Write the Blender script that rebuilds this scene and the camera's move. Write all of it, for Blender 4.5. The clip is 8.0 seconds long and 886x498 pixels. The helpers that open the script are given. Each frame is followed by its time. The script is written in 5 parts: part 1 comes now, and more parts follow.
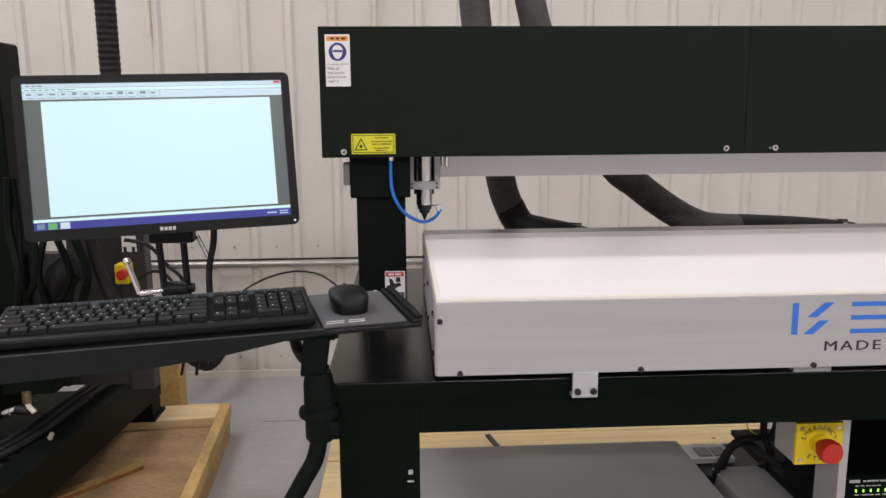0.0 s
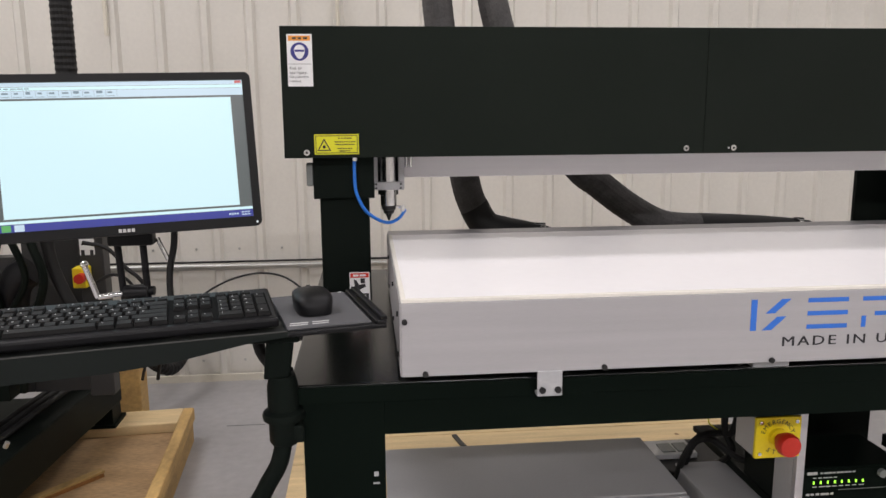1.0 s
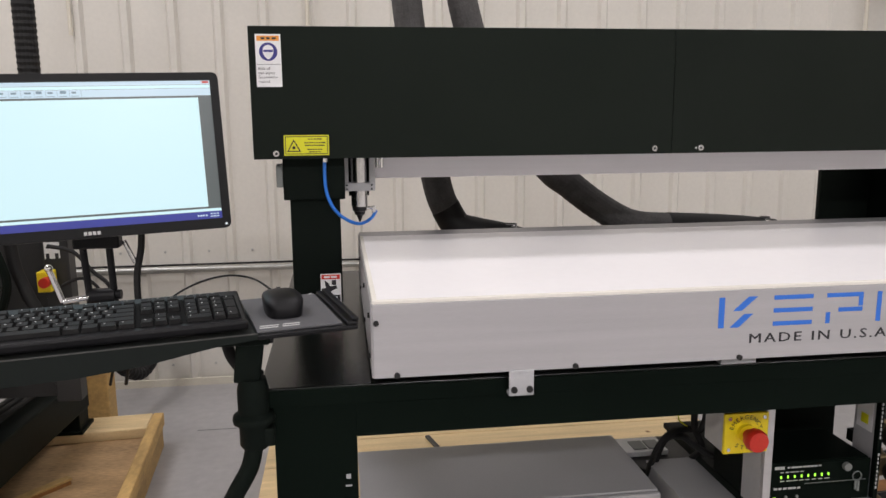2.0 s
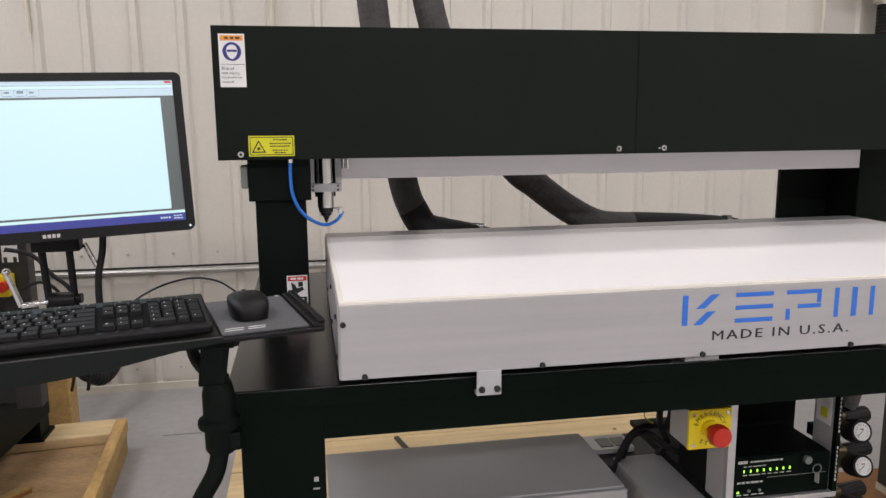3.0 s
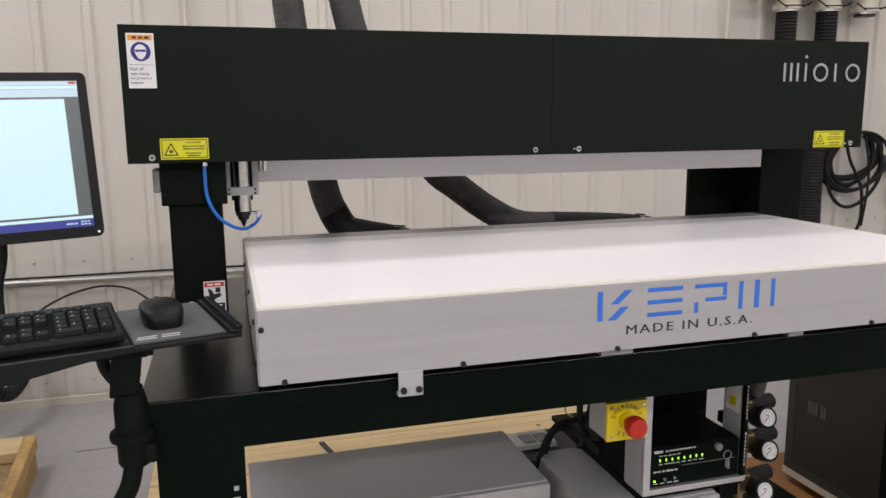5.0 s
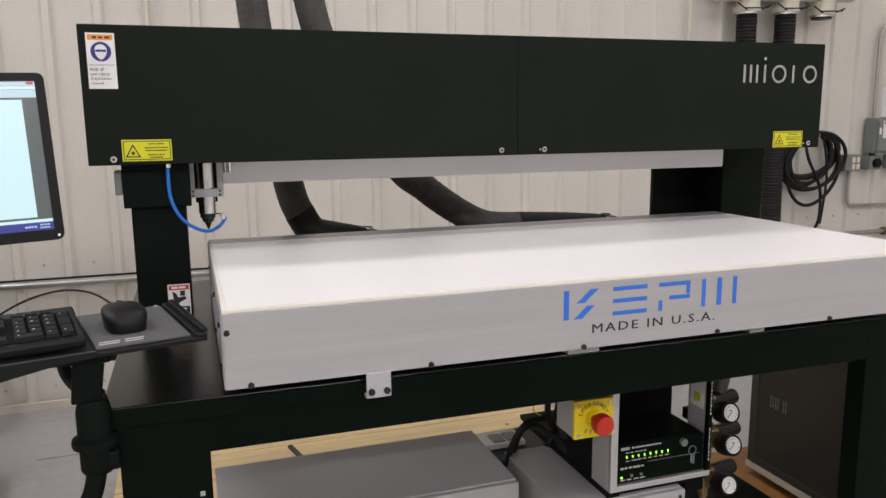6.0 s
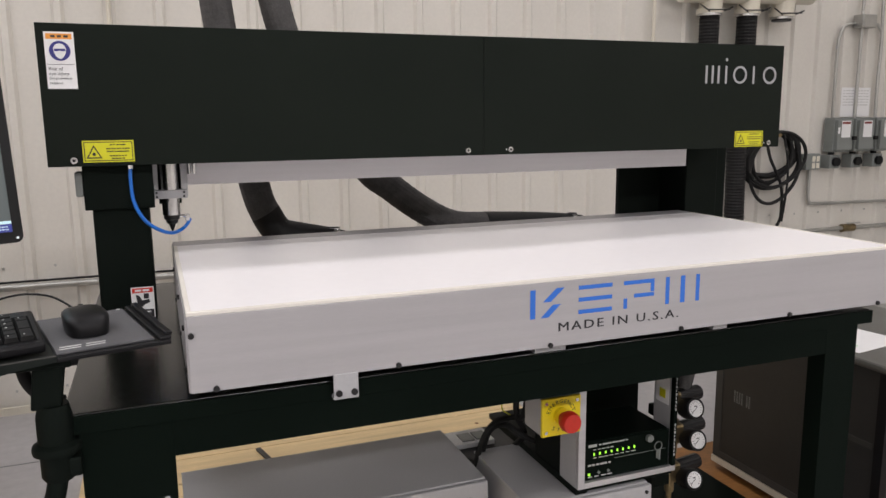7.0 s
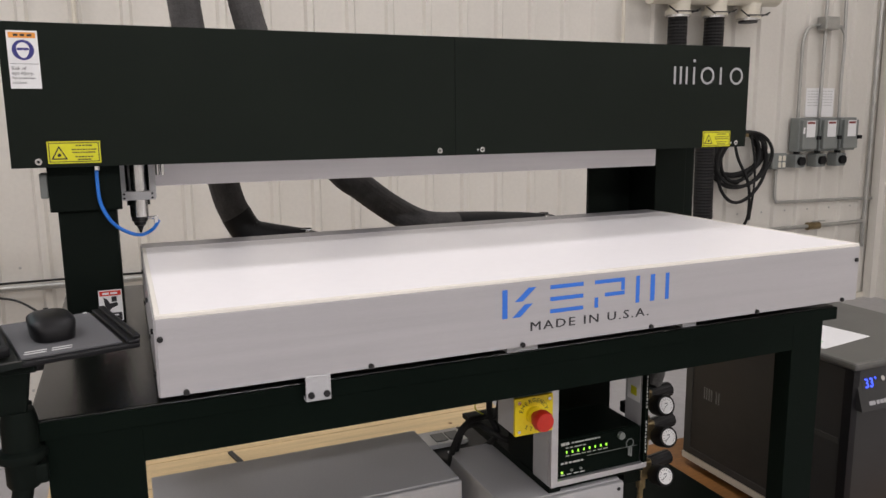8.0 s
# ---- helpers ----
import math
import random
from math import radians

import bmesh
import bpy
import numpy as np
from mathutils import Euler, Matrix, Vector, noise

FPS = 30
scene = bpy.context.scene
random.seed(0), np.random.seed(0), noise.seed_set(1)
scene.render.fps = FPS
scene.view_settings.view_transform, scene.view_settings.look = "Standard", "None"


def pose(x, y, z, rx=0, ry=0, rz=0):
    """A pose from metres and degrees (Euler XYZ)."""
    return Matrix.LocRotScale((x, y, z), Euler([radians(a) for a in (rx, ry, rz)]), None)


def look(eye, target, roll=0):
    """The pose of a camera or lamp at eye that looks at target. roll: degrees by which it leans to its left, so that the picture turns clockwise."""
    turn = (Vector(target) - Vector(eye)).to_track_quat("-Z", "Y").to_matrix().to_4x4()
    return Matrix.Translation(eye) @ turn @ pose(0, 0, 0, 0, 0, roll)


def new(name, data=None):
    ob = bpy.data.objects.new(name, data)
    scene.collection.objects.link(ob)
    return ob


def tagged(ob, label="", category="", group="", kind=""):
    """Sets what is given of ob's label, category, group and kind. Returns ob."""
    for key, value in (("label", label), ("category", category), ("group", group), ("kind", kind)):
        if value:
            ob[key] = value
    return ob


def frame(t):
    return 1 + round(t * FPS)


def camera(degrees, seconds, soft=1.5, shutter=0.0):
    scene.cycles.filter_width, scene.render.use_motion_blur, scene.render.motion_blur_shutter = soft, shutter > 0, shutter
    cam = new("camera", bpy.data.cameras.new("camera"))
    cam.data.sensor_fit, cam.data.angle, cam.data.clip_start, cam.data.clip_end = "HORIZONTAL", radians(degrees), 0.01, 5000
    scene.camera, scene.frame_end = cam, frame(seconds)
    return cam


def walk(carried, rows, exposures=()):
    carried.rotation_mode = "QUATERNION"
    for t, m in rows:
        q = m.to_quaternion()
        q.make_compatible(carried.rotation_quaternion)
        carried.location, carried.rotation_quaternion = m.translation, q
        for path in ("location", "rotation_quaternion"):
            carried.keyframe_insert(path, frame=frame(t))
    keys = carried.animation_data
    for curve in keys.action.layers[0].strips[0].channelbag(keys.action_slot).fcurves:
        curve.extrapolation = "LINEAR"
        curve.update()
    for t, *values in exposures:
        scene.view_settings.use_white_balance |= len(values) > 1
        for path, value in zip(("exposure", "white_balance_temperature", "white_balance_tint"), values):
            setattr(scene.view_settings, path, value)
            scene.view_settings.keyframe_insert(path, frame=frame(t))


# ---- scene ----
cam = camera(60.93, 8.0, soft=1.5)
# seconds, eye x y z, yaw, pitch, lean
PATH = [
    (0, 0.0164, -0.0046, 1.2788, -2.993, -9.934, -0.447),
    (0.5, 0.0179, -0.0037, 1.2783, -4.356, -9.916, -0.446),
    (1, 0.0183, -0.0033, 1.2777, -5.652, -9.889, -0.432),
    (1.5, 0.0198, -0.0024, 1.2771, -6.698, -9.86, -0.475),
    (3, 0.0222, -0.0027, 1.2773, -10.24, -9.822, -0.464),
    (3.5, 0.0247, -0.0031, 1.2774, -11.594, -9.821, -0.505),
    (4, 0.0259, -0.0046, 1.2773, -12.97, -9.788, -0.491),
    (4.5, 0.0285, -0.0062, 1.2775, -14.517, -9.77, -0.512),
    (5, 0.0294, -0.0071, 1.2765, -16.032, -9.711, -0.542),
    (6.5, 0.0323, -0.0105, 1.2773, -19.618, -9.709, -0.604),
    (7, 0.0344, -0.0118, 1.2776, -20.826, -9.72, -0.615),
    (7.5, 0.0354, -0.011, 1.2774, -21.984, -9.72, -0.626),
    (8, 0.0358, -0.0123, 1.2782, -22.912, -9.74, -0.62),
]


def heading(x, y, z, yaw, pitch, lean):
    a, p = radians(yaw), radians(pitch)
    ahead = (x - math.sin(a) * math.cos(p), y + math.cos(a) * math.cos(p), z + math.sin(p))
    return look((x, y, z), ahead, lean)


walk(cam, [(row[0], heading(*row[1:])) for row in PATH], ((0.0, 0.0), (3.5, -0.005), (8.0, -0.03)))

# ---- light ----
world = bpy.data.worlds.new("world")
world.use_nodes = True
world.node_tree.nodes["Background"].inputs[0].default_value = (0.9, 0.95, 1.0, 1)
world.node_tree.nodes["Background"].inputs[1].default_value = 0.05
scene.world = world
scene.view_settings.exposure = 0.0


def ceiling_lamp(x, y, z, sx, sy, watts):
    d = bpy.data.lights.new("ceiling_lamp", "AREA")
    d.shape, d.size, d.size_y, d.energy, d.color = "RECTANGLE", sx, sy, watts, (1.0, 0.955, 0.985)
    ob = new("ceiling_lamp", d)
    ob.location = (x, y, z)
    return ob


for lx, hall_watts, wall_watts in ((-2.0, 126, 38), (1.0, 110, 21), (4.0, 92, 12)):
    for ly, watts in ((-4.6, hall_watts), (-1.6, 20), (0.4, 18 * (1.0 - 0.085 * lx)), (2.4, wall_watts)):
        ceiling_lamp(lx, ly, 3.9, 1.2, 0.3, watts)


# ---- materials ----
def mat(name, color, rough=0.5, metal=0.0, vary=0.08, scale=6.0, fine=120.0, bump=0.0, spec=0.5, stretch=(1, 1, 1), rvary=0.1, emit=0.0, random_tint=0.0):
    m = bpy.data.materials.new(name)
    m.use_nodes = True
    nt = m.node_tree
    b = nt.nodes["Principled BSDF"]
    b.inputs["Roughness"].default_value, b.inputs["Metallic"].default_value = rough, metal
    b.inputs["Specular IOR Level"].default_value = spec
    co = nt.nodes.new("ShaderNodeTexCoord")
    mp = nt.nodes.new("ShaderNodeMapping")
    mp.inputs["Scale"].default_value = stretch
    nt.links.new(co.outputs["Object"], mp.inputs[0])
    n1, n2 = nt.nodes.new("ShaderNodeTexNoise"), nt.nodes.new("ShaderNodeTexNoise")
    n1.inputs["Scale"].default_value, n2.inputs["Scale"].default_value = scale, fine
    n1.inputs["Detail"].default_value, n2.inputs["Detail"].default_value = 4, 3
    for n in (n1, n2):
        nt.links.new(mp.outputs[0], n.inputs["Vector"])
    mix = nt.nodes.new("ShaderNodeMath")
    mix.operation = "MULTIPLY_ADD"
    mix.inputs[1].default_value = 0.6
    nt.links.new(n1.outputs["Fac"], mix.inputs[0])
    half = nt.nodes.new("ShaderNodeMath")
    half.operation = "MULTIPLY"
    half.inputs[1].default_value = 0.4
    nt.links.new(n2.outputs["Fac"], half.inputs[0])
    nt.links.new(half.outputs[0], mix.inputs[2])
    ramp = nt.nodes.new("ShaderNodeValToRGB")
    lo = [max(0.0, c * (1 - vary * 1.6)) for c in color]
    hi = [min(1.0, c * (1 + vary * 1.6)) for c in color]
    ramp.color_ramp.elements[0].position, ramp.color_ramp.elements[1].position = 0.3, 0.7
    ramp.color_ramp.elements[0].color, ramp.color_ramp.elements[1].color = (*lo, 1), (*hi, 1)
    nt.links.new(mix.outputs[0], ramp.inputs[0])
    out = ramp.outputs[0]
    if random_tint:
        info = nt.nodes.new("ShaderNodeObjectInfo")
        hsv = nt.nodes.new("ShaderNodeHueSaturation")
        mr = nt.nodes.new("ShaderNodeMapRange")
        mr.inputs["To Min"].default_value, mr.inputs["To Max"].default_value = 1 - random_tint, 1 + random_tint
        nt.links.new(info.outputs["Random"], mr.inputs["Value"])
        nt.links.new(mr.outputs[0], hsv.inputs["Value"])
        nt.links.new(out, hsv.inputs["Color"])
        out = hsv.outputs[0]
    nt.links.new(out, b.inputs["Base Color"])
    if rvary:
        rr = nt.nodes.new("ShaderNodeMapRange")
        rr.inputs["To Min"].default_value, rr.inputs["To Max"].default_value = max(0.02, rough - rvary), min(1, rough + rvary)
        nt.links.new(n1.outputs["Fac"], rr.inputs["Value"])
        nt.links.new(rr.outputs[0], b.inputs["Roughness"])
    if bump:
        bp = nt.nodes.new("ShaderNodeBump")
        bp.inputs["Strength"].default_value, bp.inputs["Distance"].default_value = bump, 0.002
        nt.links.new(n2.outputs["Fac"], bp.inputs["Height"])
        nt.links.new(bp.outputs[0], b.inputs["Normal"])
    if emit:
        nt.links.new(out, b.inputs["Emission Color"])
        b.inputs["Emission Strength"].default_value = emit
    return m


M_WALL = mat("white_wall_metal", (0.685, 0.660, 0.605), 0.38, 0, 0.035, 1.3, 60, 0.02)
M_LINER = mat("ceiling_liner", (0.75, 0.74, 0.71), 0.6, 0, 0.04)
M_CONC = mat("sealed_concrete", (0.36, 0.352, 0.355), 0.35, 0, 0.10, 1.2, 25, 0.03)
M_BLACK = mat("black_powder_coat", (0.0042, 0.0058, 0.0048), 0.5, 0, 0.12, 5, 700, 0.12, rvary=0.05, spec=0.10)
# Lighter copy of the black coat: the beam face's extra light is in it.
M_LITBLACK = mat("lit_black_coat", (0.0072, 0.0088, 0.0070), 0.5, 0, 0.12, 5, 700, 0.12, rvary=0.05, spec=0.13)
M_TABLE = mat("black_table_coat", (0.005, 0.006, 0.005), 0.24, 0, 0.12, 5, 500, 0.05, rvary=0.06, spec=0.3)
M_ALU = mat("brushed_aluminium", (0.62, 0.61, 0.62), 0.42, 0.75, 0.05, 3, 90, 0.03, stretch=(1, 1, 40))
M_PALE = mat("white_acrylic", (0.90, 0.88, 0.885), 0.35, 0, 0.015, 2, 50)
M_PLASTIC = mat("black_plastic", (0.008, 0.008, 0.009), 0.42, 0, 0.1, 20, 600, 0.08, spec=0.2)
M_HOSE = mat("black_rubber_hose", (0.011, 0.011, 0.011), 0.6, 0, 0.15, 15, 200, 0.1, spec=0.3)


# ---- builders ----
def bx(bm, x0, x1, y0, y1, z0, z1, bev=0.0, seg=2):
    t = bmesh.new()
    bmesh.ops.create_cube(t, size=1)
    for v in t.verts:
        v.co = ((x0 + x1) / 2 + v.co.x * (x1 - x0), (y0 + y1) / 2 + v.co.y * (y1 - y0), (z0 + z1) / 2 + v.co.z * (z1 - z0))
    if bev:
        bmesh.ops.bevel(t, geom=list(t.edges), offset=bev, segments=seg, affect="EDGES", profile=0.5)
    return join(bm, t)


def join(bm, t, m=None):
    if m is not None:
        t.transform(m)
    me = bpy.data.meshes.new("tmp")
    t.to_mesh(me)
    t.free()
    bm.from_mesh(me)
    bpy.data.meshes.remove(me)
    return bm


def rod(bm, p, q, r, n=16, r2=None):
    p, q = Vector(p), Vector(q)
    t = bmesh.new()
    bmesh.ops.create_cone(t, cap_ends=True, segments=n, radius1=r, radius2=r if r2 is None else r2, depth=(q - p).length)
    m = Matrix.Translation((p + q) / 2) @ (q - p).to_track_quat("Z", "Y").to_matrix().to_4x4()
    return join(bm, t, m)


def spline(pts, per=8):
    pts = [Vector(p) for p in pts]
    out = []
    for i in range(len(pts) - 1):
        a, b, c, d = pts[max(i - 1, 0)], pts[i], pts[i + 1], pts[min(i + 2, len(pts) - 1)]
        for k in range(per):
            u = k / per
            out.append(0.5 * (2 * b + (c - a) * u + (2 * a - 5 * b + 4 * c - d) * u * u + (3 * b - a - 3 * c + d) * u ** 3))
    out.append(pts[-1])
    return out


def tube(bm, pts, r, n=10, per=8, ridge=0.0, pitch=0.012, smooth=True):
    """A hose along the points; ridge: height of its rings, pitch: their spacing."""
    line = spline(pts, per) if smooth else [Vector(p) for p in pts]
    if ridge:
        dist, fine = 0.0, []
        step = pitch / 2
        for a, b in zip(line, line[1:]):
            seg, at = (b - a).length, 0.0
            k = max(1, round(seg / step))
            fine += [a + (b - a) * j / k for j in range(k)]
        line = fine + [line[-1]]
    verts, faces = [], []
    side = None
    for i, p in enumerate(line):
        d = (line[min(i + 1, len(line) - 1)] - line[max(i - 1, 0)]).normalized()
        if side is None:
            side = d.cross(Vector((0.13, 0.31, 0.94))).normalized()
        side = (side - d * side.dot(d)).normalized()
        up = d.cross(side)
        rr = r + (ridge if i % 2 else 0)
        verts += [p + (side * math.cos(2 * math.pi * k / n) + up * math.sin(2 * math.pi * k / n)) * rr for k in range(n)]
    for i in range(len(line) - 1):
        for k in range(n):
            a, b = i * n + k, i * n + (k + 1) % n
            faces.append((a, b, b + n, a + n))
    faces += [tuple(reversed(range(n))), tuple(range(len(verts) - n, len(verts)))]
    me = bpy.data.meshes.new("tmp")
    me.from_pydata(verts, [], faces)
    bm.from_mesh(me)
    bpy.data.meshes.remove(me)
    return bm


def spin(bm, prof, n=24, m=None):
    """A turned body: prof is (radius, height) from bottom to top, round the z axis."""
    t = bmesh.new()
    rings = [[t.verts.new((r * math.cos(2 * math.pi * k / n), r * math.sin(2 * math.pi * k / n), h)) for k in range(n)] for r, h in prof]
    for a, b in zip(rings, rings[1:]):
        for k in range(n):
            t.faces.new((a[k], a[(k + 1) % n], b[(k + 1) % n], b[k]))
    t.faces.new(list(reversed(rings[0])))
    t.faces.new(rings[-1])
    return join(bm, t, m)


def extrude(bm, outline, depth, m=None, bev=0.0):
    """A plate: outline in x and z, from y = 0 back to y = depth."""
    t = bmesh.new()
    a = [t.verts.new((x, 0, z)) for x, z in outline]
    b = [t.verts.new((x, depth, z)) for x, z in outline]
    t.faces.new(a)
    t.faces.new(list(reversed(b)))
    k = len(a)
    for i in range(k):
        t.faces.new((a[i], b[i], b[(i + 1) % k], a[(i + 1) % k]))
    bmesh.ops.recalc_face_normals(t, faces=list(t.faces))
    if bev:
        bmesh.ops.bevel(t, geom=list(t.edges), offset=bev, segments=2, affect="EDGES", profile=0.5)
    return join(bm, t, m)


def rounded(x0, x1, z0, z1, r, n=5):
    pts = []
    for cx, cz, a in ((x1 - r, z1 - r, 0), (x0 + r, z1 - r, 90), (x0 + r, z0 + r, 180), (x1 - r, z0 + r, 270)):
        pts += [(cx + r * math.cos(radians(a + 90 * k / n)), cz + r * math.sin(radians(a + 90 * k / n))) for k in range(n + 1)]
    return pts


def thing(name, base, label, category, group=""):
    ob = new(name)
    ob.empty_display_size = 0.05
    ob.location = base
    bpy.context.view_layer.update()
    return tagged(ob, label, category, group)


def origin_of(ob):
    at = Vector((0, 0, 0))
    while ob is not None:
        at += ob.location
        ob = ob.parent
    return at


def part(name, bm, material, parent=None, label="", m=None, smooth=False, base=None):
    """One mesh object from a bmesh in the world's metres (or in m's own)."""
    if m is not None:
        bm.transform(m)
    if smooth:
        for fc in bm.faces:
            fc.smooth = True
    me = bpy.data.meshes.new(name)
    at = origin_of(parent) if parent is not None else Vector(base or (0, 0, 0))
    bmesh.ops.translate(bm, verts=list(bm.verts), vec=-at)
    bm.to_mesh(me)
    bm.free()
    me.materials.append(material)
    if smooth:
        me.set_sharp_from_angle(angle=radians(40))
    ob = new(name, me)
    if parent is not None:
        ob.parent = parent
    else:
        ob.location = at
    if label:
        ob["label"] = label
    return ob


def struct(name, bm, material, label, category, smooth=False):
    return tagged(part(name, bm, material, smooth=smooth), label, category, kind="structure")


def B(*a, **k):
    return bx(bmesh.new(), *a, **k)


def text_mesh(bm, words, m, size, thick=0.0004, align="CENTER", space=1.0):
    cu = bpy.data.curves.new("words", "FONT")
    cu.body, cu.size, cu.align_x, cu.align_y, cu.extrude, cu.resolution_u = words, size, align, "CENTER", thick / 2, 2
    cu.space_character = space
    ob = bpy.data.objects.new("words", cu)
    scene.collection.objects.link(ob)
    bpy.context.view_layer.update()
    me = bpy.data.meshes.new_from_object(ob.evaluated_get(bpy.context.evaluated_depsgraph_get()))
    bpy.data.objects.remove(ob)
    bpy.data.curves.remove(cu)
    t = bmesh.new()
    t.from_mesh(me)
    bpy.data.meshes.remove(me)
    return join(bm, t, m)


# lies in the plane x z, facing -y
FACE = Matrix.Rotation(radians(90), 4, "X")

# ---- more materials ----
M_SILVER = mat("silver_paint", (0.43, 0.43, 0.44), 0.5, 0.0, 0.04, 3, 200, 0.03)
M_FRONT = mat("brushed_front_panel", (0.455, 0.445, 0.455), 0.45, 0.35, 0.045, 2.5, 70, 0.03, stretch=(1, 1, 30))
M_NAME = mat("grey_name_print", (0.38, 0.38, 0.39), 0.5, 0, 0.05)
M_RAIL = mat("anodised_rail", (0.74, 0.72, 0.74), 0.45, 0.1, 0.03, 3, 90, 0.02, stretch=(1, 1, 30))
M_CREAM = mat("cream_edge_strip", (0.80, 0.77, 0.70), 0.5, 0, 0.04)
M_BACKLIP = mat("grey_aluminium_lip", (0.40, 0.39, 0.41), 0.4, 0.5, 0.05)
M_STEEL = mat("bright_steel", (0.62, 0.62, 0.62), 0.22, 1.0, 0.08, 30, 300)
M_CHROME = mat("chrome", (0.75, 0.75, 0.76), 0.12, 1.0, 0.05, 20, 100)
M_BRASS = mat("tarnished_brass", (0.26, 0.20, 0.11), 0.42, 0.9, 0.25, 40, 200)
M_BOLT = mat("black_oxide_bolt", (0.03, 0.03, 0.03), 0.4, 0.6, 0.2, 60, 300)
M_BLUE = mat("blue_vinyl", (0.03, 0.16, 0.62), 0.4, 0, 0.03)
M_INK = mat("black_ink", (0.015, 0.015, 0.018), 0.5, 0, 0.05)
M_PRINT = mat("grey_white_print", (0.55, 0.55, 0.54), 0.5, 0, 0.05)
M_YELLOW = mat("yellow_label", (0.66, 0.64, 0.015), 0.4, 0, 0.04)
M_YPLATE = mat("yellow_plastic", (0.85, 0.66, 0.01), 0.4, 0, 0.05, 12, 200, 0.03)
M_RED = mat("red_plastic", (0.62, 0.03, 0.015), 0.35, 0, 0.06, 12, 200)
M_DULLRED = mat("dull_red_print", (0.22, 0.03, 0.025), 0.5, 0, 0.1)
M_ORANGE = mat("orange_print", (0.80, 0.32, 0.05), 0.5, 0, 0.04)
M_PAPER = mat("white_paper", (0.80, 0.80, 0.80), 0.6, 0, 0.03)
M_NAVY = mat("navy_print", (0.03, 0.03, 0.20), 0.5, 0, 0.05)
M_AIRLINE = mat("blue_air_line", (0.02, 0.17, 0.66), 0.3, 0, 0.06, 20, 100)
M_GREYBOX = mat("grey_enamel_box", (0.20, 0.215, 0.205), 0.45, 0, 0.07, 8, 150, 0.04)
M_ZINC = mat("galvanised_conduit", (0.46, 0.46, 0.44), 0.38, 0.8, 0.12, 10, 150)
M_PVC = mat("off_white_pvc", (0.70, 0.66, 0.56), 0.4, 0, 0.05)
M_CHILL = mat("charcoal_enamel", (0.027, 0.027, 0.027), 0.42, 0, 0.08, 6, 300, 0.06, spec=0.35)
M_KEY = mat("black_keycap", (0.0095, 0.0092, 0.0092), 0.62, 0, 0.1, 60, 500, 0.04, spec=0.22)
M_PAD = mat("grey_mouse_pad", (0.085, 0.085, 0.09), 0.7, 0, 0.08, 30, 900, 0.2)
M_BEZEL = mat("grey_black_bezel", (0.0075, 0.0075, 0.0078), 0.42, 0, 0.06, 20, 700, 0.03, spec=0.2)
M_DIAL = mat("white_dial", (0.75, 0.75, 0.75), 0.35, 0, 0.02)
M_RAWWOOD = mat("rough_timber", (0.47, 0.305, 0.115), 0.7, 0, 0.2, 4, 30, 0.3, stretch=(2, 1, 3), random_tint=0.15)
M_PINE = mat("pale_pine_board", (0.70, 0.53, 0.29), 0.6, 0, 0.14, 3, 60, 0.12, stretch=(1, 14, 14), random_tint=0.06)
M_KNOT = mat("dark_knot", (0.22, 0.11, 0.04), 0.6, 0, 0.3, 60, 200)
# Darker, duller copy of the black coat with the under-table shade in it.
M_SHADEBLACK = mat("shaded_black_coat", (0.0036, 0.0062, 0.0046), 0.5, 0, 0.12, 5, 700, 0.12, rvary=0.05, spec=0.045)
M_DECK = mat("grey_stained_plywood", (0.35, 0.225, 0.112), 0.65, 0, 0.34, 2.6, 40, 0.15, stretch=(1, 3, 1))
M_SKID = mat("orange_stained_plywood", (0.24, 0.105, 0.026), 0.6, 0, 0.25, 2.2, 40, 0.12, stretch=(1, 3, 1))
# Paler than the chiller body: the wall's reflection is put into this colour.
M_LIDGLARE = mat("glare_charcoal_lid", (0.085, 0.085, 0.078), 0.34, 0, 0.08, 6, 300, 0.06, spec=0.6)
M_VFRAME = mat("dark_grey_vent_frame", (0.050, 0.050, 0.047), 0.5, 0, 0.08, 8, 150, 0.04, spec=0.3)
M_TRAY = mat("dark_tray_coat", (0.0098, 0.0110, 0.0108), 0.55, 0, 0.06, 20, 700, 0.03, spec=0.18)
M_KEYBED = mat("matte_key_bed", (0.006, 0.006, 0.006), 0.8, 0, 0.08, 20, 300, 0.05, spec=0.08)
M_CLOTH = mat("black_sleeve", (0.080, 0.077, 0.076), 0.75, 0, 0.25, 25, 260, 0.5, spec=0.3)


def glow(name, color, strength):
    m = bpy.data.materials.new(name)
    m.use_nodes = True
    b = m.node_tree.nodes["Principled BSDF"]
    b.inputs["Base Color"].default_value = (0.02, 0.02, 0.02, 1)
    b.inputs["Roughness"].default_value = 0.3
    b.inputs["Emission Color"].default_value = (*color, 1)
    b.inputs["Emission Strength"].default_value = strength
    return m


G_CANVAS = glow("screen_canvas", (0.66, 0.90, 0.96), 0.98)
G_SIDE = glow("screen_grey", (0.085, 0.10, 0.10), 1.0)
G_BAR = glow("screen_toolbar", (0.62, 0.78, 0.90), 0.9)
G_ICON = glow("screen_icon", (0.16, 0.24, 0.30), 1.0)
G_TASK = glow("screen_taskbar", (0.025, 0.035, 0.28), 1.0)
G_CLOSE = glow("screen_red", (0.55, 0.06, 0.05), 1.0)
G_GREEN = glow("green_led", (0.38, 1.0, 0.05), 2.0)
G_GREENGLOW = glow("green_glow", (0.10, 0.40, 0.10), 1.0)
G_BLUELED = glow("blue_led", (0.035, 0.08, 1.0), 3.2)
G_WHITELED = glow("white_led", (0.9, 0.95, 1.0), 0.9)


